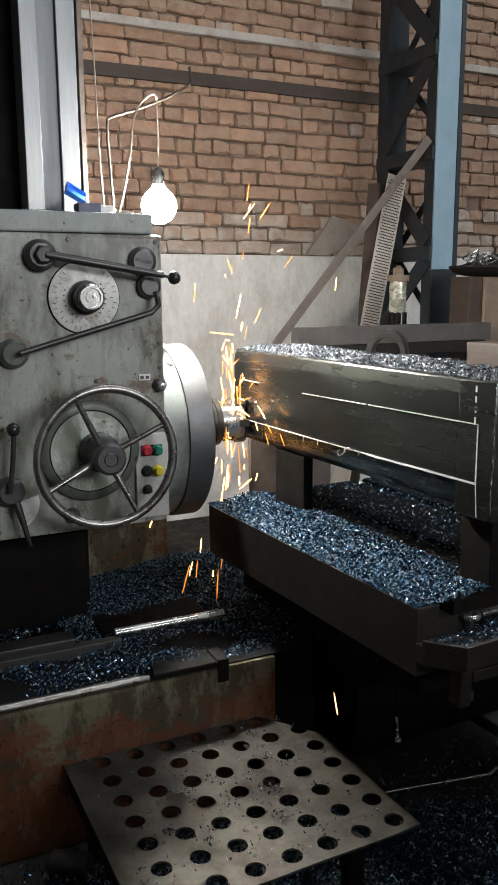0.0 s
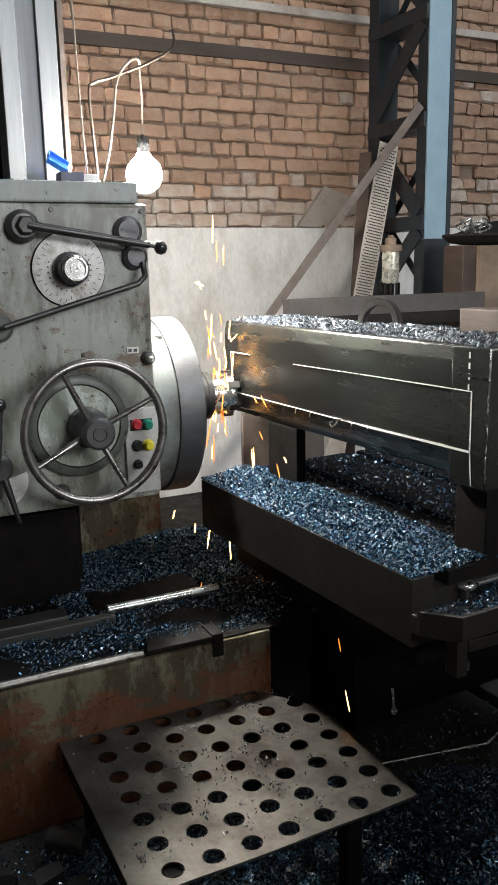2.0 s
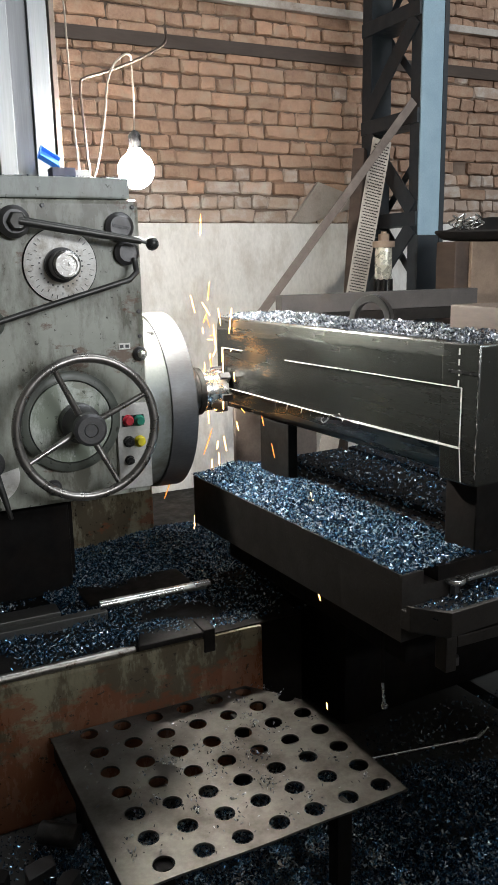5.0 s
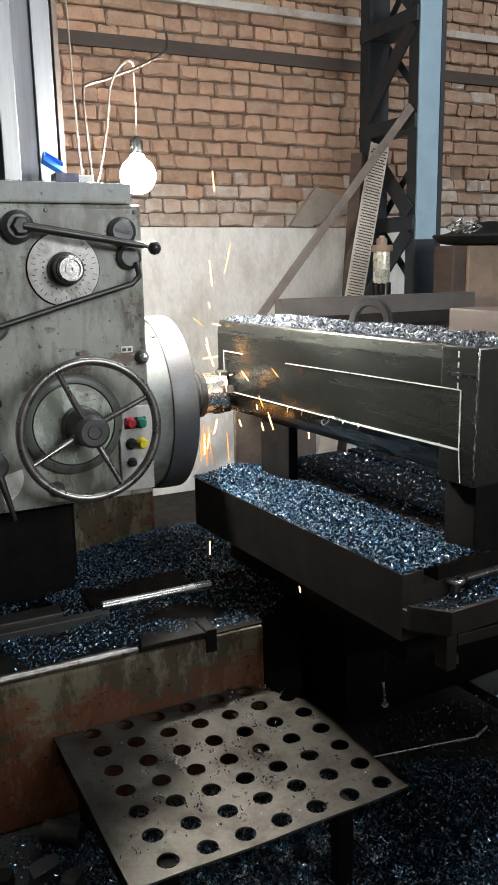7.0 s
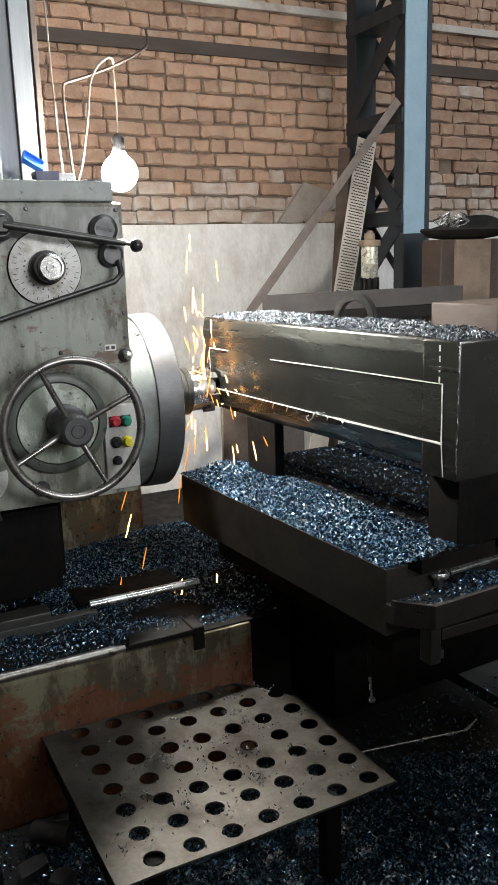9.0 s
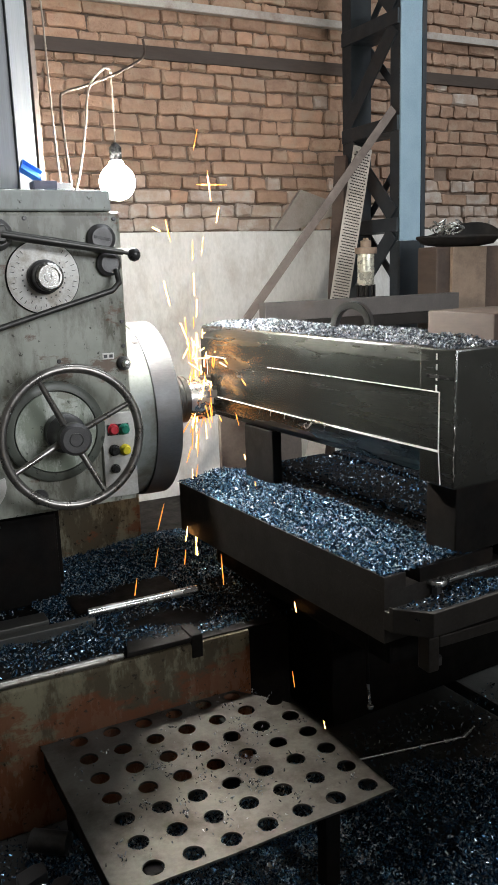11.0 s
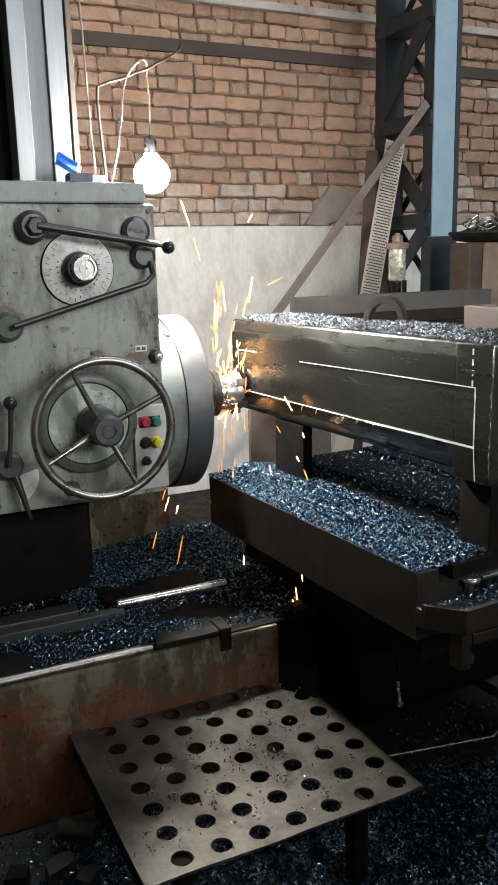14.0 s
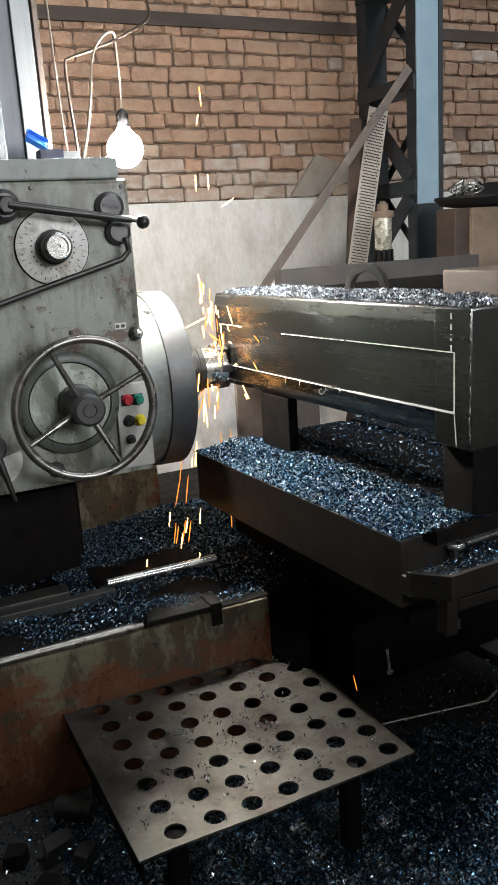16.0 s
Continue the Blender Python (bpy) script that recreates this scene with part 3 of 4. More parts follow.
for _a in range(0, 360, 10):
    if not 55 < _a < 125:
        _c, _s = math.cos(radians(_a)), math.sin(radians(_a))
        part("dial_mark", bar(hs(0.56 + 0.08 * _c, 2.237, 1.478 + 0.08 * _s), hs(0.56 + (0.09 if _a % 30 else 0.072) * _c, 2.237, 1.478 + (0.09 if _a % 30 else 0.072) * _s), 0.0014, 0.0014, bevel=0), BLACK_PLASTIC, HS)
for _a in range(-200, 45, 14):
    _c, _s = math.cos(radians(_a)), math.sin(radians(_a))
    part("dial_number", bar(hs(0.56 + 0.058 * _c - 0.002, 2.2372, 1.478 + 0.058 * _s), hs(0.56 + 0.058 * _c + 0.002, 2.2372, 1.478 + 0.058 * _s), 0.001, 0.004, bevel=0), HUB_IRON, HS)
part("plug_slot", bar(hs(0.705, 2.2292, 1.582), hs(0.753, 2.2292, 1.572), 0.002, 0.008, bevel=0), BLACK_PLASTIC, HS)
part("head_pointer", tube([hs(0.835, 2.42, 1.27), hs(0.865, 2.4, 1.265), hs(0.875, 2.4, 1.25)], [0.006, 0.01, 0.006], 8), DARK_STEEL, HS)

# handwheel with its boss plate
part("boss_ring", lathe([(0.142, 0), (0.142, 0.02), (0.135, 0.025), (0.118, 0.025), (0.115, 0.012), (0.05, 0.012)], 64, m=on_face(*hs(0.557, 2.25, 1.05))), DARK_PAINT, HS)
part("boss_plate", lathe([(0.114, 0.018), (0.114, 0.024), (0.05, 0.026)], 64, m=on_face(*hs(0.557, 2.25, 1.05))), BOSS_PAINT, HS, "worn pale boss plate")
wheel = part("handwheel", lathe([(0.055, 0.0), (0.055, 0.04), (0.045, 0.05), (0.04, 0.105), (0.044, 0.11), (0.044, 0.135), (0.036, 0.142), (0.01, 0.142)], 48), HUB_IRON, HS, "round handwheel with a dark hub", at=on_face(*hs(0.575, 2.225, 1.05)))
part("hub_ring", tube([(0.018 * math.cos(a), 0.018 * math.sin(a), 0.142) for a in (2 * math.pi * k / 32 for k in range(32))], 0.0016, 8, closed=True), DARK_STEEL, wheel)
_ring = [(0.188 * math.cos(a), 0.188 * math.sin(a), 0.105) for a in (2 * math.pi * k / 72 for k in range(72))]
part("rim", tube(_ring, 0.0125, 14, closed=True), WHEEL_STEEL, wheel)
for a in (26, 116, 206, 296):
    c_, s_ = math.cos(radians(a)), math.sin(radians(a))
    part("spoke", tube([(0.03 * c_, 0.03 * s_, 0.085), (0.1 * c_, 0.1 * s_, 0.095), (0.187 * c_, 0.187 * s_, 0.105)], [0.01, 0.0085, 0.007], 10), WHEEL_STEEL, wheel)

# facing head and cutter
head = part("facing_head", lathe([(0.285, 0.0), (0.287, 0.012), (0.287, 0.079), (0.28, 0.084), (0.08, 0.084)], 96, m=FACE_X), DISC_STEEL, HS, "wide turned steel facing head", at=pose(*hs(0.874, 2.55, 1.035)))
cutter = part("cutter", lathe([(0.046, 0.0), (0.046, 0.062), (0.05, 0.064), (0.05, 0.07)], 48, m=FACE_X), BRIGHT_STEEL, HS, "spinning steel cutter arbor", at=pose(*hs(0.942, 2.55, 1.05)))
part("collar", lathe([(0.05, 0.07), (0.078, 0.072), (0.082, 0.08), (0.082, 0.098), (0.076, 0.102), (0.076, 0.112), (0.081, 0.115), (0.081, 0.132), (0.07, 0.136)], 48, m=FACE_X), DARK_STEEL, cutter, "dark grooved cutter collar")
part("mill_body", lathe([(0.06, 0.136), (0.068, 0.138), (0.07, 0.15), (0.068, 0.186), (0.072, 0.192), (0.072, 0.216), (0.03, 0.22)], 48, m=FACE_X), BRIGHT_STEEL, cutter, "bright milling head")
for a in range(0, 360, 60):
    part("tooth", box(0.19, 0.228, 0.05, 0.078, -0.012, 0.012, 0.002), HUB_IRON, cutter, at=pose(0, 0, 0, a))

# ---- rotary table, saddle, workpiece: long axis turned 4 degrees ----
TX, TY, TURNED = 1.174, 2.55, 4.0
saddle = thing("saddle", (TX, TY, 0), "cast-iron table saddle, blackened for the shade under the table", "saddle", TURNED)
# saddle and turntable colour holds the dark under the table
part("body", box(0.03, 0.85, -0.66, -0.1, 0.091, 0.5, 0.01), SHADE_BLACK, saddle)
part("turntable", box(-0.08, 0.75, -1.05, -0.15, 0.5, 0.64, 0.01), SHADE_BLACK, saddle)
part("lock_lever", tube([(-0.146, -1.045, 0.47), (-0.143, -1.045, 0.44), (-0.138, -1.045, 0.408)], 0.0035, 10), BRIGHT_STEEL, saddle, "bright tip of a hanging lever")
# upper shank is black so that only the lower tip shows
part("lever_shank", tube([(-0.15, -1.045, 0.641), (-0.149, -1.045, 0.55), (-0.146, -1.045, 0.471)], 0.0045, 10), SHADE_BLACK, saddle)
part("lock_lever_tip", lathe([(0.001, -0.009), (0.007, -0.006), (0.009, 0.0), (0.007, 0.006), (0.001, 0.009)], 16, m=Matrix.Translation((-0.138, -1.045, 0.405))), BRIGHT_STEEL, saddle)
part("cross_way", box(0.0, 0.5, -1.15, 0.4, 0.0, 0.09, 0.01), WORK_DARK, saddle)
part("cross_way", box(0.55, 0.9, -1.15, 0.4, 0.0, 0.09, 0.01), WORK_DARK, saddle)

table = thing("machine_table", (TX, TY, 0.64), "dark cast-iron machine table with slots, covered in chips", "machine table", TURNED)
part("body", prism([(-0.2, -1.17), (0.8, -1.17), (0.8, -0.09), (-0.15, -0.09), (-0.2, -0.14)], 0.002, 0.125, 0), TABLE_IRON, table)
# strips under the block are black, its shadow painted into their colour
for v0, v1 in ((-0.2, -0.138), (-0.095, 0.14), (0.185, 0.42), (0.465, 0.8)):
    part("top_strip", box(v0, v1, -1.17, -0.09 if v0 > -0.1 else -0.14, 0.1251, 0.16, 0), TABLE_IRON if v0 < -0.15 else SHADE_BLACK, table)
part("end_trough", prism([(-0.205, -1.172), (-0.205, -1.2), (-0.15, -1.27), (0.8, -1.27), (0.8, -1.172)], 0.04, 0.085, 0.003), TABLE_IRON, table)
part("trough_rim", prism([(-0.205, -1.19), (-0.205, -1.205), (-0.15, -1.275), (0.8, -1.275), (0.8, -1.262), (-0.145, -1.262)], 0.045, 0.1, 0.002), TABLE_IRON, table)

work = thing("workpiece", (TX, TY, 0.97), "long ground steel block with scribed layout lines", "steel block", TURNED)
_bm = prism([(0.0, 0.078), (0.0, 0.284), (0.006, 0.318), (0.012, 0.324), (0.3, 0.324), (0.3, 0.01), (0.03, 0.01), (0.014, 0.03)], -1.06, 0.05, 0.003)
bmesh.ops.transform(_bm, matrix=Matrix(((1, 0, 0, 0), (0, 0, 1, 0), (0, 1, 0, 0), (0, 0, 0, 1))), verts=_bm.verts)
bmesh.ops.recalc_face_normals(_bm, faces=_bm.faces)
part("body", _bm, WORK_STEEL, work)
part("end_flange", box(-0.003, 0.31, -1.178, -1.061, 0.0, 0.322, 0.005), WORK_STEEL, work)
def scribed(p, q, w):
    part("scribed_line", bar((-0.0034, p[0], p[1]), (-0.0034, q[0], q[1]), 0.0016, w, bevel=0), SCRIBE, work, "white scribed line")


scribed((-1.128, 0.222), (-0.72, 0.219), 0.0026)
for k in range(13):
    scribed((-0.71 + 0.025 * k, 0.2188 - 0.0003 * k), (-0.692 + 0.025 * k, 0.2185 - 0.0003 * k), 0.0026)
scribed((-1.13, 0.083), (-0.72, 0.082), 0.0055)
scribed((-0.72, 0.082), (-0.03, 0.086), 0.0028)
scribed((-1.128, 0.222), (-1.128, 0.083), 0.004)
scribed((-1.135, 0.005), (-1.128, 0.083), 0.003)
scribed((0.0, 0.222), (-0.13, 0.222), 0.003)
scribed((0.0, 0.222), (0.0, 0.14), 0.0024)
for k in range(4):
    scribed((-1.118, 0.31 - 0.024 * k), (-1.118, 0.296 - 0.024 * k), 0.0045)
part("key_slot", box(-0.0045, 0.0, -1.174, -1.085, 0.253, 0.261, 0.001), BLACK_PLASTIC, work, "dark narrow slot")
part("burr", tube(bent([(-0.004, -0.66, 0.083), (-0.012, -0.645, 0.088), (-0.014, -0.625, 0.07), (-0.01, -0.6, 0.058), (-0.006, -0.585, 0.066), (-0.008, -0.6, 0.074)]), 0.002, 6), BRIGHT_STEEL, work, "curled bright burr")

_r = random.Random(21)
part("edge_burr", tube([(-0.004 - 0.003 * _r.random(), -1.177 - 0.004 * _r.random(), 0.02 + 0.0075 * k) for k in range(40)], [0.0006 + 0.0016 * _r.random() for _ in range(40)], 6), BRIGHT_STEEL, work, "ragged bright burr along the end")
for k in range(7):
    _y = -0.32 - 0.07 * k - 0.03 * _r.random()
    part("burr", tube([(-0.004, _y, 0.084), (-0.009, _y - 0.003, 0.078), (-0.008, _y + 0.004 * _r.random(), 0.07 - 0.006 * _r.random())], 0.0014, 6), BRIGHT_STEEL, work, "small bright burr")

for u0, u1, top_, v1 in ((-0.37, -0.2, 0.979, 0.055), (-1.165, -1.065, 0.969, 0.2)):
    solo("support_block", box(0.02, v1, u0, u1, 0.802, top_, 0.004), SHADE_BLACK, "black steel support block under the workpiece", "support block", group="support blocks", at=pose(TX, TY, 0, 0, 0, TURNED))

# chips lying about
TM = pose(TX, TY, 0, 0, 0, TURNED)


def heap(u0, u1, v0, v1, z, high):
    def spot(rng):
        u, v = rng.uniform(u0, u1), rng.uniform(v0, v1)
        k = math.sin(math.pi * (v - v0) / (v1 - v0)) * (0.6 + 0.4 * math.sin(u * 17) * math.sin(u * 7 + v * 23))
        p = TM @ Vector((v, u, z + rng.uniform(0, 1) ** 0.5 * high * max(0.1, k)))
        return p
    return spot


def patch(x0, x1, y0, y1, z, high):
    def spot(rng):
        return rng.uniform(x0, x1), rng.uniform(y0, y1), z + rng.uniform(0, 1) * high
    return spot


def slope(rng):
    x = rng.uniform(1.1, 2.0)
    y = rng.uniform(0.95, 1.62 - 0.5 * max(0.0, min(0.34, x - 1.3)))
    high = 0.115 * min(1.0, (y - 0.95) / 0.42) * min(1.0, (x - 1.1) / 0.15)
    return x, y, high * rng.uniform(0.75, 1.0) + 0.012


def plate_spot(rng):
    while True:
        x, y = rng.uniform(0.4, 1.06), rng.uniform(1.38, 2.0)
        dx, dy = (x - 0.49 + 0.04625) % 0.0925 - 0.04625, (y - 1.416 + 0.0456) % 0.0912 - 0.0456
        if dx * dx + dy * dy > 0.03 ** 2 and rng.random() < 0.25 + 0.75 * math.exp(-((x - 0.78) ** 2 + (y - 1.65) ** 2) / 0.05):
            return x, y, 0.254


def mound(rng):
    """Chips banked against the guard and the headstock's foot."""
    x, y = rng.uniform(0.5, 1.3), rng.uniform(2.42, 2.84)
    high = 0.075 * max(0.0, min(1.0, (y - 2.44) / 0.3)) * (0.65 + 0.35 * math.sin(9 * x + 2) * math.sin(11 * y)) * min(1.0, (x - 0.5) / 0.15)
    return x, y, 0.437 + high * rng.uniform(0.75, 1.0) + 0.008 * rng.random()


def bed_spot(rng):
    while True:
        x, y = rng.uniform(0.05, 1.2), rng.uniform(2.03, 2.5)
        drift = noise.noise(Vector((x * 6, y * 9, 1.7)))
        if drift > rng.uniform(-0.35, 0.3):
            return x, y, 0.436 + max(0.0, drift) * 0.035 * rng.random() + 0.004


def clumped(spot, centres, spread, share, seed):
    """Most chips gather in small clumps round a few spots."""
    pick = random.Random(seed)
    homes = [spot(np.random.default_rng(seed + k)) for k in range(centres)]

    def place(rng):
        if rng.random() > share:
            return spot(rng)
        x, y, z = homes[pick.randrange(centres)]
        return x + rng.normal() * spread, y + rng.normal() * spread, z + rng.random() * 0.004
    return place


swarf("table_chips", 23000, heap(-1.165, -0.12, -0.197, 0.075, 0.8, 0.028), 0.0086, "heap of blued steel chips on the table", seed=2)
swarf("table_back_chips", 5000, heap(-1.16, -0.1, 0.03, 0.7, 0.8, 0.008), 0.008, "blued steel chips strewn under the block", seed=3)
swarf("trough_chips", 1300, heap(-1.26, -1.175, -0.18, 0.3, 0.722, 0.03), 0.0088, "blued steel chips in the table's end trough", seed=4)
swarf("block_chips", 6500, heap(-1.17, 0.045, 0.012, 0.29, 1.293, 0.022), 0.0092, "silvery steel chips along the block's top", seed=5, material=SWARF_SILVER)
swarf("bed_chips", 12000, bed_spot, 0.0082, "drifts of blued steel chips over the bed", seed=6)
swarf("bed_mound_chips", 26000, mound, 0.0088, "bank of blued steel chips behind the feed rod", seed=16)
swarf("floor_chips", 75000, patch(0.3, 1.95, 0.9, 1.9, 0.0, 0.034), 0.009, "blued steel chips strewn over the floor", seed=7)
swarf("corner_chips", 2600, patch(-0.05, 0.42, 1.35, 1.98, 0.0, 0.02), 0.0085, "scattered blued steel chips beside the perforated plate", seed=18)
swarf("way_chips", 1500, patch(1.24, 2.0, 1.4, 1.85, 0.09, 0.014), 0.0088, "blued steel chips on the cross slideway", seed=8)
swarf("slope_chips", 32000, slope, 0.009, "bank of blued steel chips against the slideway's end", seed=12)
swarf("lid_chips", 260, patch(0.1, 0.76, 2.265, 2.3, 1.708, 0.003), 0.005, "dusty steel chips on the headstock lid", seed=10)
swarf("plate_chips", 620, clumped(plate_spot, 46, 0.009, 0.62, 90), 0.0072, "fine silvery steel chips scattered on the perforated plate", seed=9, material=SWARF_SILVER)
swarf("drum_chips", 90, lambda rng: (rng.uniform(0.8, 0.862), 2.55 + rng.uniform(-0.11, 0.02), 1.306 + rng.random() * 0.01), 0.008, "silvery steel chips caught on top of the spindle drum", seed=14, material=SWARF_SILVER)

# ---- perforated floor plate ----
plate = thing("perforated_plate", (0.4, 1.37, 0.25), "rectangular steel plate with rows of round holes", "perforated plate", 1.0)


def hole_plate():
    bm = bmesh.new()
    n, r, px, py, t = 24, 0.0245, 0.0925, 0.0912, 0.006
    x_off = 0.05
    for i in range(7):
        for j in range(7):
            cx, cy = x_off + px * (i + 0.5), py * (j + 0.5)
            ti, to = [], []
            for k in range(n):
                c, s = math.cos(2 * math.pi * k / n), math.sin(2 * math.pi * k / n)
                f = 1 / max(abs(c), abs(s))
                ti.append(bm.verts.new((cx + r * c, cy + r * s, 0)))
                to.append(bm.verts.new((cx + px / 2 * c * f, cy + py / 2 * s * f, 0)))
            for k in range(n):
                q = (k + 1) % n
                bm.faces.new((ti[k], to[k], to[q], ti[q]))
    edge = [v.co.y for v in bm.verts if abs(v.co.x - x_off) < 1e-5]
    ys = sorted({round(y, 5) for y in edge})
    for y0, y1 in zip(ys, ys[1:]):
        bm.faces.new([bm.verts.new((x, y, 0)) for x, y in ((0, y0), (x_off, y0), (x_off, y1), (0, y1))])
    bmesh.ops.remove_doubles(bm, verts=bm.verts, dist=1e-4)
    bmesh.ops.bisect_plane(bm, geom=[*bm.verts, *bm.edges, *bm.faces], plane_co=(0.62, 0.56, 0), plane_no=(0.82, 0.57, 0), clear_outer=True)
    bmesh.ops.bisect_plane(bm, geom=[*bm.verts, *bm.edges, *bm.faces], plane_co=(0, 0.624, 0), plane_no=(0, 1, 0), clear_outer=True)
    for v in bm.verts:
        v.co.z = -0.006 * math.sin(v.co.x * 4.5) * math.sin(v.co.y * 4.9) + (0.004 * noise.noise(v.co * 5))
    bmesh.ops.recalc_face_normals(bm, faces=bm.faces)
    if sum(f.normal.z for f in bm.faces) < 0:
        bmesh.ops.reverse_faces(bm, faces=bm.faces)
    bmesh.ops.solidify(bm, geom=list(bm.faces), thickness=t)
    return bm


part("sheet", hole_plate(), PLATE_STEEL, plate)
# flange coloured black, standing in for its unlit side
part("left_flange", box(0.004, 0.01, 0.005, 0.615, -0.06, -0.013, 0.002), BLACK_IRON, plate)
for x, y in ((0.06, 0.55), (0.54, 0.05), (0.1, 0.06), (0.5, 0.5)):
    part("leg", box(x - 0.02, x + 0.02, y - 0.02, y + 0.02, -0.25, -0.012, 0.003), BLACK_IRON, plate)

# ---- bulb on its bent rod ----
lamp = thing("hanging_bulb", (0.862, 2.47, 1.752), "lit globe bulb hanging on a thin cable", "light bulb")
part("globe", lathe([(0.001, -0.054)] + [(0.054 * math.sin(radians(a)), -0.054 * math.cos(radians(a))) for a in range(12, 145, 12)] + [(0.024, 0.05), (0.018, 0.062)], 48), BULB_LIT, lamp, "glowing glass globe")
part("socket", lathe([(0.018, 0.055), (0.019, 0.1), (0.012, 0.11), (0.004, 0.115)], 24), BLACK_PLASTIC, lamp)
part("cable", tube(bent([(0, 0, 0.11), (0.003, 0, 0.2), (0.0, 0, 0.31)]), 0.0026, 8), CABLE, lamp)

rod = thing("lamp_rod", (0.712, 2.44, 1.708), "bent rusty rod that holds the bulb cable", "rod")
part("rod", tube(bent([(0.0, 0, 0.0), (-0.01, 0, 0.15), (-0.014, 0, 0.265), (0.002, 0, 0.288), (0.06, 0, 0.308), (0.15, 0, 0.345), (0.225, 0, 0.385), (0.25, 0, 0.41), (0.247, 0, 0.45)]), 0.004, 8), RUST_WOOD, rod)
solo("loose_cable", tube(bent([(0.712, 2.41, 1.71), (0.735, 2.41, 1.79), (0.757, 2.41, 1.9), (0.768, 2.41, 1.98), (0.79, 2.412, 2.03), (0.825, 2.42, 2.062), (0.85, 2.44, 2.067), (0.862, 2.465, 2.06)]), 0.0032, 8), CABLE, "pale loose cable looped to the rod", "cable")
solo("hanging_wire", tube([(0.675, 2.42, 1.72), (0.668, 2.42, 1.85), (0.663, 2.42, 2.0), (0.66, 2.42, 2.15), (0.65, 2.42, 2.4)], 0.0028, 8), CABLE, "thin pale wire hanging from above", "wire")
tool_box = thing("tool_box", (0.608, 2.36, 1.709), "small open blue plastic box on the headstock lid", "box")
_bm = box(-0.032, 0.032, -0.03, 0.03, 0.001, 0.004, 0.001)
for _x0, _x1, _y0, _y1 in ((-0.032, 0.032, -0.03, -0.027), (-0.032, 0.032, 0.027, 0.03), (-0.032, -0.029, -0.027, 0.027), (0.029, 0.032, -0.027, 0.027)):
    box(_x0, _x1, _y0, _y1, 0.003, 0.03, 0.0008, _bm)
part("tray", _bm, NAVY, tool_box)
_bm = box(-0.062, 0.0, -0.03, 0.03, 0.0, 0.003, 0.001)
for _x0, _x1, _y0, _y1 in ((-0.062, 0.0, -0.03, -0.027), (-0.062, 0.0, 0.027, 0.03), (-0.062, -0.059, -0.027, 0.027)):
    box(_x0, _x1, _y0, _y1, 0.002, 0.014, 0.0008, _bm)
part("lid", _bm, BLUE_PLASTIC, tool_box, "bright blue hinged lid, open", at=pose(-0.008, 0.0, 0.036, 34, 30, 0))
solo("white_pack", box(0.635, 0.685, 2.34, 2.4, 1.709, 1.735, 0.004), WHITE_PLASTIC, "small white plastic pack on the lid", "pack")

# ---- leaning and stacked stock by the wall ----
def angle_iron(p, q, w, t):
    bm = bar(p, q, t, w)
    d = Vector((0.0, w / 2 - t / 2, -w / 2 + t / 2))
    return bar(Vector(p) + d, Vector(q) + d, w, t, bm)


solo("leaning_angle_iron", angle_iron((1.12, 4.0, 0.12), (3.045, 4.0, 2.345), 0.05, 0.008), BROWN_STEEL, "long brown angle iron leaning against the column", "angle iron")
solo("leaning_beam", bar((2.74, 4.3, 0.02), (3.06, 4.56, 2.15), 0.075, 0.075), RUST_WOOD, "dark rusty steel beam leaning by the wall", "beam")
_bm = prism([(2.722, -1.722), (2.926, -1.98), (3.176, -1.905), (3.18, -1.81), (2.865, -1.716)], 0, 0.03, 0.003)
bmesh.ops.transform(_bm, matrix=Matrix.Translation((0, 4.884, 0)) @ FACE_Y @ Matrix.Diagonal((1, -1, 1, 1)), verts=_bm.verts)
bmesh.ops.recalc_face_normals(_bm, faces=_bm.faces)
solo("grey_slab", _bm, GREY_SLAB, "broken grey slab leaning on the dado's ledge", "slab", smooth=False)


def perforated_strip():
    top = Vector((2.902, 4.1, 2.143))
    foot = top + (Vector((2.731, 4.1, 1.284)) - top) * 2.48
    s = thing("perforated_strip", (foot.x, 4.1, 0), "pale perforated sheet strip leaning upright", "perforated strip")
    a, b = foot - Vector((foot.x, 4.1, 0)), top - Vector((foot.x, 4.1, 0))
    part("sheet", bar(a, b, 0.004, 0.13, bevel=0.001), PALE_SHEET, s)
    d = (b - a).normalized()
    side = Vector((d.z, 0, -d.x))
    bm = bmesh.new()
    n = 0
    p = 0.9
    while p < (b - a).length - 0.02:
        for k in range(6):
            c = a + d * p + side * (-0.0425 + 0.017 * k + (0.0085 if n % 2 else 0) - 0.004) + Vector((0, -0.0035, 0))
            bar(c - side * 0.0055, c + side * 0.0055, 0.004, 0.006, bm, 0)
        p += 0.0165
        n += 1
    part("perforation", bm, BLACK_IRON, s, "rows of small dark slots", smooth=False)["kind"] = "stuff"


perforated_strip()
solo("steel_bar", bar((1.735, 3.2, 1.288), (2.83, 3.2, 1.288), 0.06, 0.082), BAR_STEEL, "long grey-brown flat steel bar", "steel bar")
stand = thing("bar_stand", (2.3, 3.2, 0), "dark iron trestle under the steel bar", "trestle")
part("rail", box(-0.5, 0.5, -0.03, 0.03, 1.19, 1.246, 0.004), BLACK_IRON, stand)
for x in (-0.45, 0.45):
    part("leg", box(x - 0.03, x + 0.03, -0.03, 0.03, 0, 1.189, 0.004), BLACK_IRON, stand)
solo("brown_cabinet", box(2.8, 3.3, 3.31, 3.46, 0, 1.555, 0.008), RUST_WOOD, "dark brown cabinet behind the tan post", "cabinet")
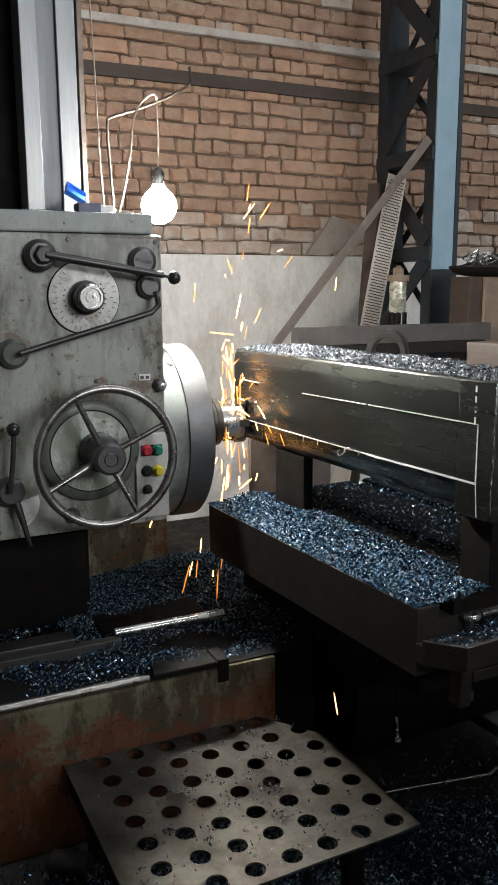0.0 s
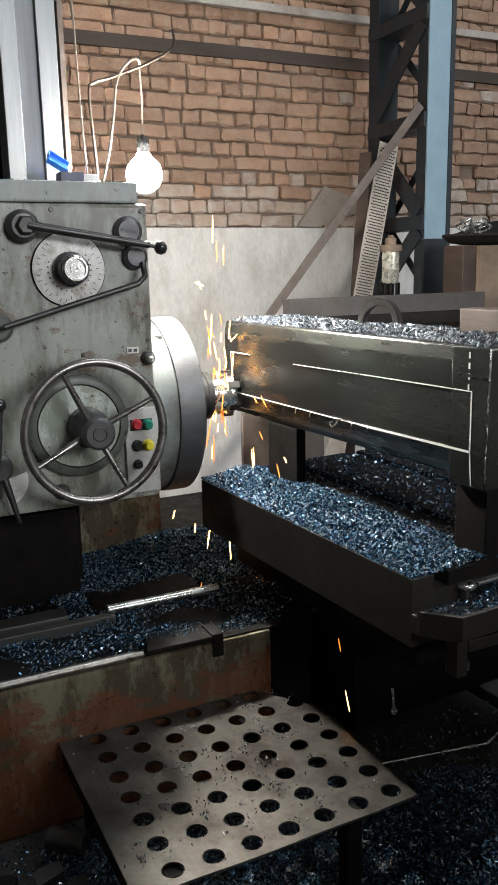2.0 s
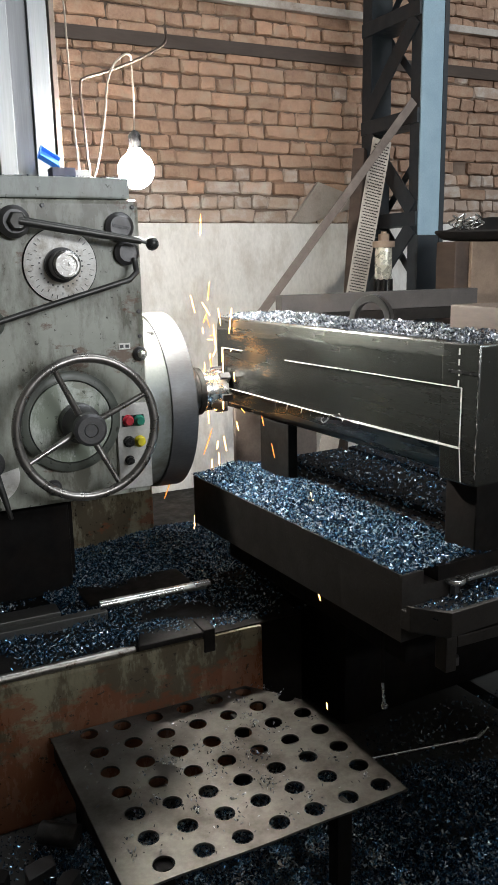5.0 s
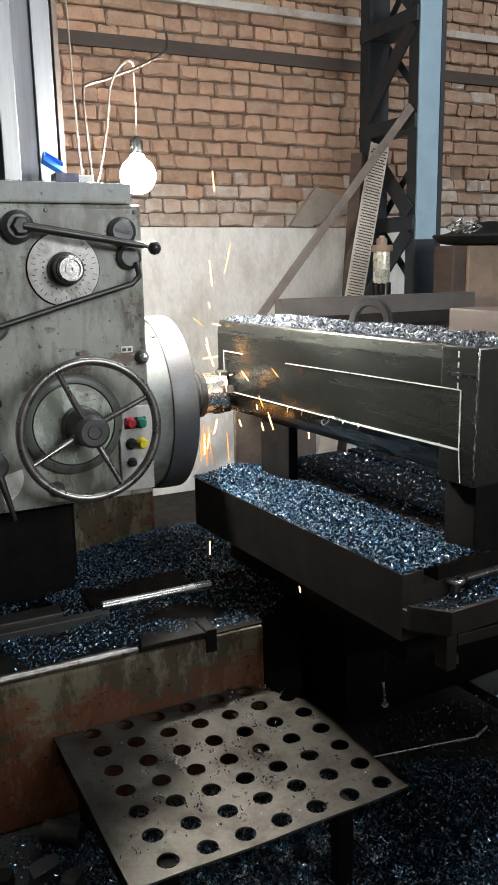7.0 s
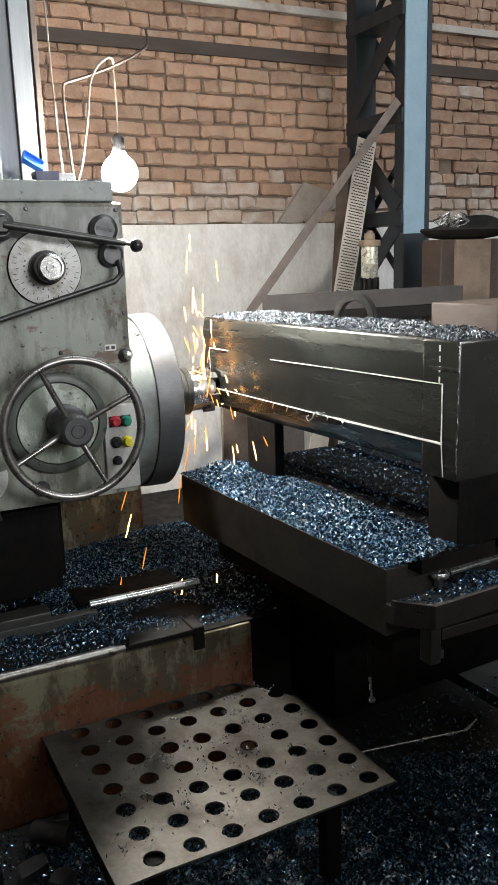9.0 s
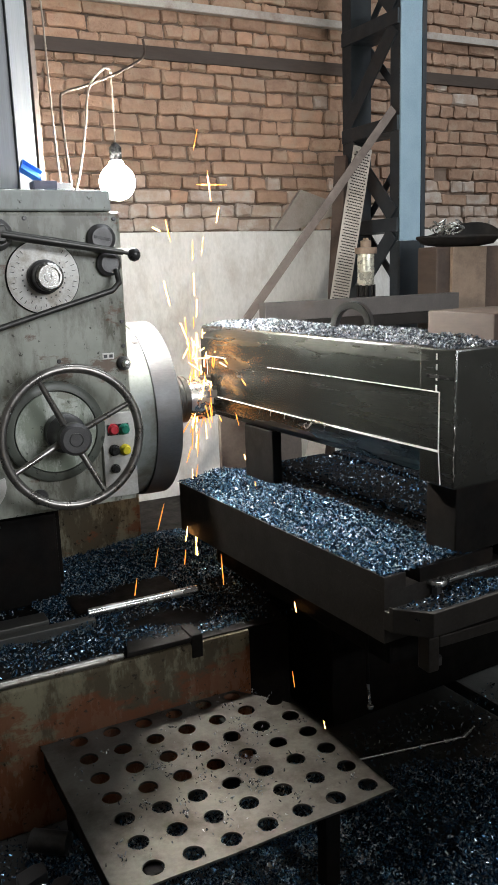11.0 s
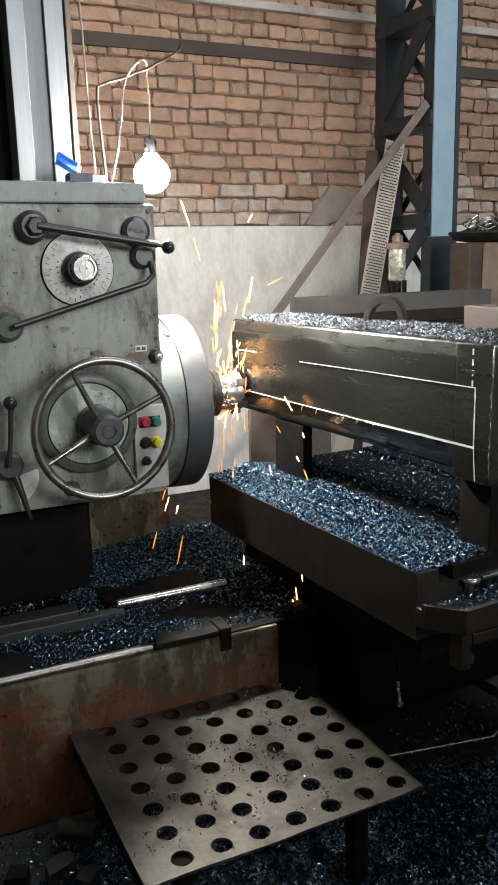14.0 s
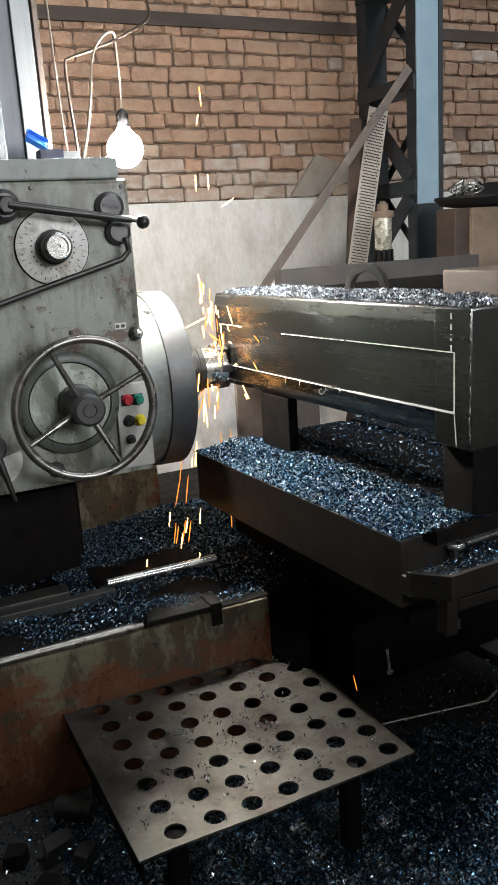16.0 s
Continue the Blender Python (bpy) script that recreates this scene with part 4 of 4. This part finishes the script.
solo("tan_board", box(2.885, 3.11, 3.285, 3.308, 0, 1.552, 0.004), TAN_BOARD, "tan board standing against the brown cabinet", "board")
solo("timber_block", box(1.405, 1.7, 1.42, 1.66, 1.297, 1.362, 0.004), RUST_WOOD, "rusty timber block lying on the workpiece", "timber block")


def lifting_ring():
    bm = bmesh.new()
    n = 24
    rings = []
    for k in range(n + 1):
        a = math.pi * k / n
        c, s_ = math.cos(a), math.sin(a)
        rings.append([bm.verts.new((x, r * c, r * s_ * 1.15)) for x, r in ((-0.02, 0.066), (0.02, 0.066), (0.02, 0.046), (-0.02, 0.046))])
    for p, q in zip(rings, rings[1:]):
        for k in range(4):
            bm.faces.new((p[k], p[(k + 1) % 4], q[(k + 1) % 4], q[k]))
    bm.faces.new(rings[0])
    bm.faces.new(rings[-1][::-1])
    bmesh.ops.recalc_face_normals(bm, faces=bm.faces)
    bmesh.ops.bevel(bm, geom=list(bm.edges), offset=0.003, segments=2, affect="EDGES", clamp_overlap=True)
    return bm


solo("lifting_ring", lifting_ring(), DARK_STEEL, "half-round dark steel ring standing on the block", "lifting ring", at=pose(1.475, 2.11, 1.297, 0, 0, 38))
oiler = thing("oil_cup", (2.57, 3.6, 1.24), "cream cylindrical oil cup with a brown cap", "oil cup")
part("cup", lathe([(0.036, 0.13), (0.042, 0.134), (0.044, 0.14), (0.044, 0.2), (0.046, 0.203), (0.044, 0.206), (0.044, 0.29), (0.042, 0.295)], 40), CREAM, oiler)
part("cap", lathe([(0.056, 0.294), (0.058, 0.3), (0.058, 0.325), (0.028, 0.328), (0.028, 0.36), (0.016, 0.364), (0.014, 0.375)], 32), TAN_BOARD, oiler)
part("grille_post", lathe([(0.012, -1.24), (0.012, 0.13)], 16), BLACK_IRON, oiler)
for k in range(9):
    a_ = 2 * math.pi * k / 9
    part("grille_bar", tube([(0.045 * math.cos(a_), 0.045 * math.sin(a_), 0.05), (0.045 * math.cos(a_), 0.045 * math.sin(a_), 0.135)], 0.006, 8), BLACK_IRON, oiler)
part("grille_base", lathe([(0.068, 0.03), (0.068, 0.05), (0.02, 0.052)], 32), BLACK_IRON, oiler)
tray = thing("scrap_tray", (3.02, 3.4, 1.556), "dark bent steel tray with scrap metal in it", "tray")
_bm = bmesh.new()
_pan = [[(math.cos(2 * math.pi * k / 40) * r * 1.25, math.sin(2 * math.pi * k / 40) * r * 0.75, h + (0.075 * max(0, math.cos(2 * math.pi * k / 40 - 0.7)) ** 2 if r > 0.17 else 0)) for k in range(40)] for r, h in ((0.1, 0.0), (0.17, 0.012), (0.205, 0.045), (0.2, 0.055), (0.165, 0.022), (0.1, 0.012))]
_rg = [[_bm.verts.new(p) for p in ring] for ring in _pan]
for p_, q_ in zip(_rg, _rg[1:]):
    for k in range(40):
        _bm.faces.new((p_[k], p_[(k + 1) % 40], q_[(k + 1) % 40], q_[k]))
_bm.faces.new(_rg[0][::-1])
_bm.faces.new(_rg[-1])
bmesh.ops.recalc_face_normals(_bm, faces=_bm.faces)
part("pan", _bm, BLACK_IRON, tray)
_rnd = random.Random(3)
for k in range(14):
    p_ = Vector((_rnd.uniform(-0.13, 0.02), _rnd.uniform(-0.03, 0.08), 0.03 + 0.05 * _rnd.random()))
    pts = [p_ + Vector((0.035 * math.cos(a_ + k) * (1 + 0.2 * _rnd.random()), 0.03 * math.sin(a_ * 1.2), 0.012 * a_ + 0.01 * _rnd.random())) for a_ in (0.0, 0.9, 1.8, 2.7, 3.6, 4.5)]
    part("scrap_curl", tube(pts, 0.006, 6), BRIGHT_STEEL, tray, "silvery scrap curl")

solo("leaning_plate", box(1.27, 1.62, 2.68, 2.7, 0.431, 0.95, 0.004), BROWN_STEEL, "brown-grey steel plate standing behind the table", "steel plate")

# spanner on the table end
spanner = thing("ring_spanner", (1.205, 1.372, 0.745), "steel ring spanner on a nut at the table's end", "spanner")
part("ring", tube([(0.0185 * math.cos(a), 0.0185 * math.sin(a), 0.015) for a in (2 * math.pi * k / 32 for k in range(32))], 0.0072, 10, closed=True), BRIGHT_STEEL, spanner)
part("handle", bar((0.03, -0.002, 0.014), (0.32, 0.015, 0.02), 0.018, 0.009), BRIGHT_STEEL, spanner)
solo("clamp_nut", lathe([(0.011, 0.0), (0.011, 0.045), (0.006, 0.047), (0.006, 0.052)], 6, m=Matrix.Translation((1.205, 1.372, 0.71))), HUB_IRON, "dark hexagon nut on a table bolt", "nut")
bracket = thing("table_bracket", (1.128, 1.32, 0.585), "dark iron bracket bolted under the table", "bracket")
part("web", box(0.0, 0.03, -0.02, 0.02, -0.005, 0.079, 0.004), TABLE_IRON, bracket)
part("rail", box(0.031, 0.4, -0.02, 0.02, 0.05, 0.079, 0.004), TABLE_IRON, bracket)
part("foot_bolt", lathe([(0.011, 0), (0.011, 0.02), (0.006, 0.022)], 6, m=Matrix.Translation((0.04, 0.0, 0.0))), HUB_IRON, bracket)
solo("loose_rod", tube([(1.22, 1.71, 0.1), (1.55, 1.65, 0.1), (1.6, 1.66, 0.115)], 0.006, 10), BRIGHT_STEEL, "thin steel rod lying among chips", "rod")
solo("pipe_stub", tube([(0.33, 1.9, 0.05), (0.41, 1.84, 0.05)], 0.03, 20), HUB_IRON, "short grey pipe stub on the floor", "pipe stub")

# dark scrap offcuts on the floor beside the plate
_rs = random.Random(8)
for _x, _y, _w, _d, _h, _a in ((0.3, 1.78, 0.09, 0.05, 0.05, 20), (0.25, 1.66, 0.07, 0.06, 0.04, -35), (0.35, 1.7, 0.06, 0.04, 0.06, 50), (0.29, 1.55, 0.1, 0.04, 0.035, 10), (0.2, 1.8, 0.06, 0.05, 0.045, -15)):
    _bm = prism([(-_w / 2, -_d / 2), (_w * _rs.uniform(0.3, 0.5), -_d / 2), (_w / 2, _d * _rs.uniform(0.0, 0.3)), (_w * 0.2, _d / 2), (-_w * _rs.uniform(0.3, 0.5), _d / 2)], 0.0, _h, 0.004)
    solo("scrap_offcut", _bm, HUB_IRON if _h > 0.045 else BLACK_IRON, "dark oily steel offcut on the floor", "offcut", group="scrap offcuts", at=pose(_x, _y, 0.0, 0, 0, _a))


# ---- bricks ----
def brick_mesh(w, h, seed, material):
    rng = random.Random(seed)
    bm = bmesh.new()
    j = lambda a: rng.uniform(-a, a)
    d = 0.036
    c = 0.009
    outline = [(-w / 2 + c, -h / 2), (0, -h / 2), (w / 2 - c, -h / 2), (w / 2, -h / 2 + c), (w / 2, h / 2 - c), (w / 2 - c, h / 2), (0, h / 2), (-w / 2 + c, h / 2), (-w / 2, h / 2 - c), (-w / 2, -h / 2 + c)]
    sx, sz = j(0.005), j(0.004)
    outline = [(x + j(0.006) + sx * z / h, z + j(0.006) + sz * x / w) for x, z in outline]
    back = [bm.verts.new((x, d, z)) for x, z in outline]
    mid = [bm.verts.new((x, 0.002 + j(0.004), z)) for x, z in outline]
    tilt_x, tilt_z = j(0.006), j(0.008)
    worn = [rng.uniform(0.004, 0.02) if rng.random() < 0.8 else rng.uniform(0.02, 0.034) for _ in outline]
    front = [bm.verts.new((x * (1 - e / w), -0.007 + j(0.002) + tilt_x * x / w + tilt_z * z / h, z * (1 - e / h))) for (x, z), e in zip(outline, worn)]
    for a, b in ((back, mid), (mid, front)):
        for k in range(10):
            bm.faces.new((a[k], a[(k + 1) % 10], b[(k + 1) % 10], b[k]))
    bm.faces.new(front)
    bmesh.ops.recalc_face_normals(bm, faces=bm.faces)
    return mesh_of("brick", bm, material)


def brickwork():
    rng = random.Random(5)
    course = 0.0868
    kinds = {(long, pale): [brick_mesh(0.231 if long else 0.112, 0.077, k + 50 * long, BRICK_PALE if pale else BRICK) for k in range(14)] for long in (True, False) for pale in (True, False)}
    rests = {BRICK.name: bmesh.new(), BRICK_PALE.name: bmesh.new()}
    for row in range(0, 34):
        z = 1.715 + course * (row + 0.5)
        if abs(z - 2.748) < 0.03:
            continue
        stretch = row % 2 == 0
        step = 0.238 if stretch else 0.119
        x = -1.4 + rng.uniform(0, 0.1)
        while x < 7:
            turn = stretch if rng.random() < 0.85 else not stretch
            w = 0.238 if turn else 0.119
            me = rng.choice(kinds[turn, row < 2 or (row < 4 and rng.random() < 0.45) or rng.random() < 0.01])
            m = pose(x + w / 2, WALL_Y + rng.uniform(-0.011, 0.011), z + rng.uniform(-0.004, 0.004), rng.uniform(-2.2, 2.2), rng.uniform(-1.6, 1.6), rng.uniform(-1.5, 1.5))
            if abs(x + w / 2 - 4.12) < 0.07 and abs(z - 2.106) < 0.03:
                x += 0.119
                continue
            if 1.15 < x < 3.2 and z < 3.1:
                ob = new("brick", me)
                ob.parent = wall_north
                ob.matrix_basis = m
            else:
                pile = rests[me.materials[0].name]
                k = len(pile.verts)
                pile.from_mesh(me)
                pile.verts.ensure_lookup_table()
                bmesh.ops.transform(pile, matrix=m, verts=pile.verts[k:])
            x += w
    for mat_ in (BRICK, BRICK_PALE):
        part("brickwork", rests[mat_.name], mat_, wall_north, smooth=False)["kind"] = "stuff"


brickwork()


# ---- what moves ----
def spark_mesh(length, thick, material):
    bm = tube([(-length / 2, 0, 0), (-length / 4, 0, 0), (length / 4, 0, 0), (length / 2, 0, 0)], [thick * 0.3, thick, thick, thick * 0.5], 6)
    return mesh_of("spark", bm, material)


FEED = [(-1.0, 0.9), (0.2, 0.8), (0.5, 0.35), (1.0, 0.6), (1.7, 0.6), (2.2, 0.5), (2.6, 0.3), (4.2, 0.25), (6.3, 0.22), (7.6, 0.3), (8.4, 0.45), (9.0, 0.75), (11.3, 0.95), (17.0, 1.0)]


def bite(t):
    """How hard the cutter bites: the share of sparks in flight."""
    for (t0, a), (t1, b) in zip(FEED, FEED[1:]):
        if t <= t1:
            return a + (b - a) * (t - t0) / (t1 - t0)
    return 1.0


def launch(kind, rng):
    """Start and speed of a spark."""
    if kind == "cut":
        return Vector((1.13 + rng.uniform(-0.05, 0.03), 2.53 + rng.uniform(-0.07, 0.05), rng.uniform(1.08, 1.26))), Vector((rng.gauss(-0.03, 0.13), rng.gauss(0, 0.13), rng.choice((-0.6, 1.0, 1.0)) * rng.uniform(0.7, 2.0)))
    if kind == "face":
        return Vector((1.15, 2.46 + rng.uniform(-0.05, 0.03), rng.uniform(1.0, 1.2))), Vector((rng.uniform(-0.15, 0.1), rng.uniform(-1.8, -0.4), rng.uniform(-0.3, 0.9)))
    a = rng.uniform(0, 2 * math.pi)
    rim = Vector((1.14 + rng.uniform(-0.04, 0.01), 2.54 + 0.07 * math.cos(a), 1.05 + 0.07 * math.sin(a)))
    if kind == "high":
        return rim, Vector((rng.gauss(0.0, 0.28), rng.gauss(0, 0.2), rng.uniform(1.8, 4.2)))
    return rim, Vector((rng.uniform(-1.1, 0.05), rng.uniform(-0.9, 0.15), rng.uniform(-2.6, 0.2)))


def spark_rows(kind, rng):
    """Flights of one spark: out of the cut, through the air, down into the chips, again and again."""
    rows, t = [], rng.uniform(-0.8, 0.3)
    last = None
    while t < 16.4:
        if rng.random() > bite(t):
            t += 0.25
            continue
        start, vel = launch(kind, rng)
        dt = 1 / 15
        steps = rng.randint(2, 3) if kind == "cut" else 40
        flight = []
        for k in range(steps):
            s = k * dt
            p = start + vel * s + Vector((0, 0, -4.9 * s * s))
            v = vel + Vector((0, 0, -9.8 * s))
            flight.append((t + s, p, v.normalized().to_track_quat("X", "Z")))
            if p.z < 0.42:
                break
        q0 = flight[0][2]
        if last is not None:
            a = last
            for f in (0.34, 0.67):
                q = a[1].slerp(q0, f)
                rows.append((a[2] + (t - 1 / 30 - a[2]) * f, Matrix.Translation(a[0]) @ q.to_matrix().to_4x4()))
            rows.append((t - 1 / 30, Matrix.Translation(a[0]) @ q0.to_matrix().to_4x4()))
        for tt, p, q in flight:
            rows.append((tt, Matrix.Translation(p) @ q.to_matrix().to_4x4()))
        end = flight[-1][1].copy()
        if kind == "cut":
            end = Vector((1.32, 2.42, 1.15))    # lost behind the block's face
        else:
            end.z = -0.1
        last = (end, flight[-1][2], flight[-1][0] + 1 / 30)
        rows.append((last[2], Matrix.Translation(end) @ last[1].to_matrix().to_4x4()))
        t = last[2] + rng.uniform(0.15, 0.3)
    seen, out = set(), []
    for tt, m in rows:
        f = frame(tt)
        if f not in seen and 0 <= tt <= 16.3:
            seen.add(f)
            out.append((tt, m))
    return out


def motions():
    rng = random.Random(11)
    long_ = [spark_mesh(0.06, 0.0019, SPARK), spark_mesh(0.05, 0.0018, SPARK_HOT), spark_mesh(0.085, 0.002, SPARK_HOT), spark_mesh(0.03, 0.0021, SPARK_HOT), spark_mesh(0.07, 0.0017, SPARK), spark_mesh(0.1, 0.0019, SPARK)]
    short = [spark_mesh(0.03, 0.0016, SPARK_HOT), spark_mesh(0.045, 0.0014, SPARK), spark_mesh(0.02, 0.0017, SPARK_HOT), spark_mesh(0.06, 0.0015, SPARK_HOT), spark_mesh(0.035, 0.0016, SPARK)]
    for kind, count, shapes in (("cut", 105, short), ("fall", 62, long_), ("high", 22, long_), ("face", 20, short)):
        for k in range(count):
            ob = tagged(new("spark", shapes[k % len(shapes)]), "glowing orange spark flying from the cutter", "spark", "sparks from the cut")
            walk(ob, spark_rows(kind, rng))
    base = cutter.matrix_basis.copy()
    walk(cutter, [(k / 15, base @ pose(0, 0, 0, (k * 77) % 360)) for k in range(241)])


motions()
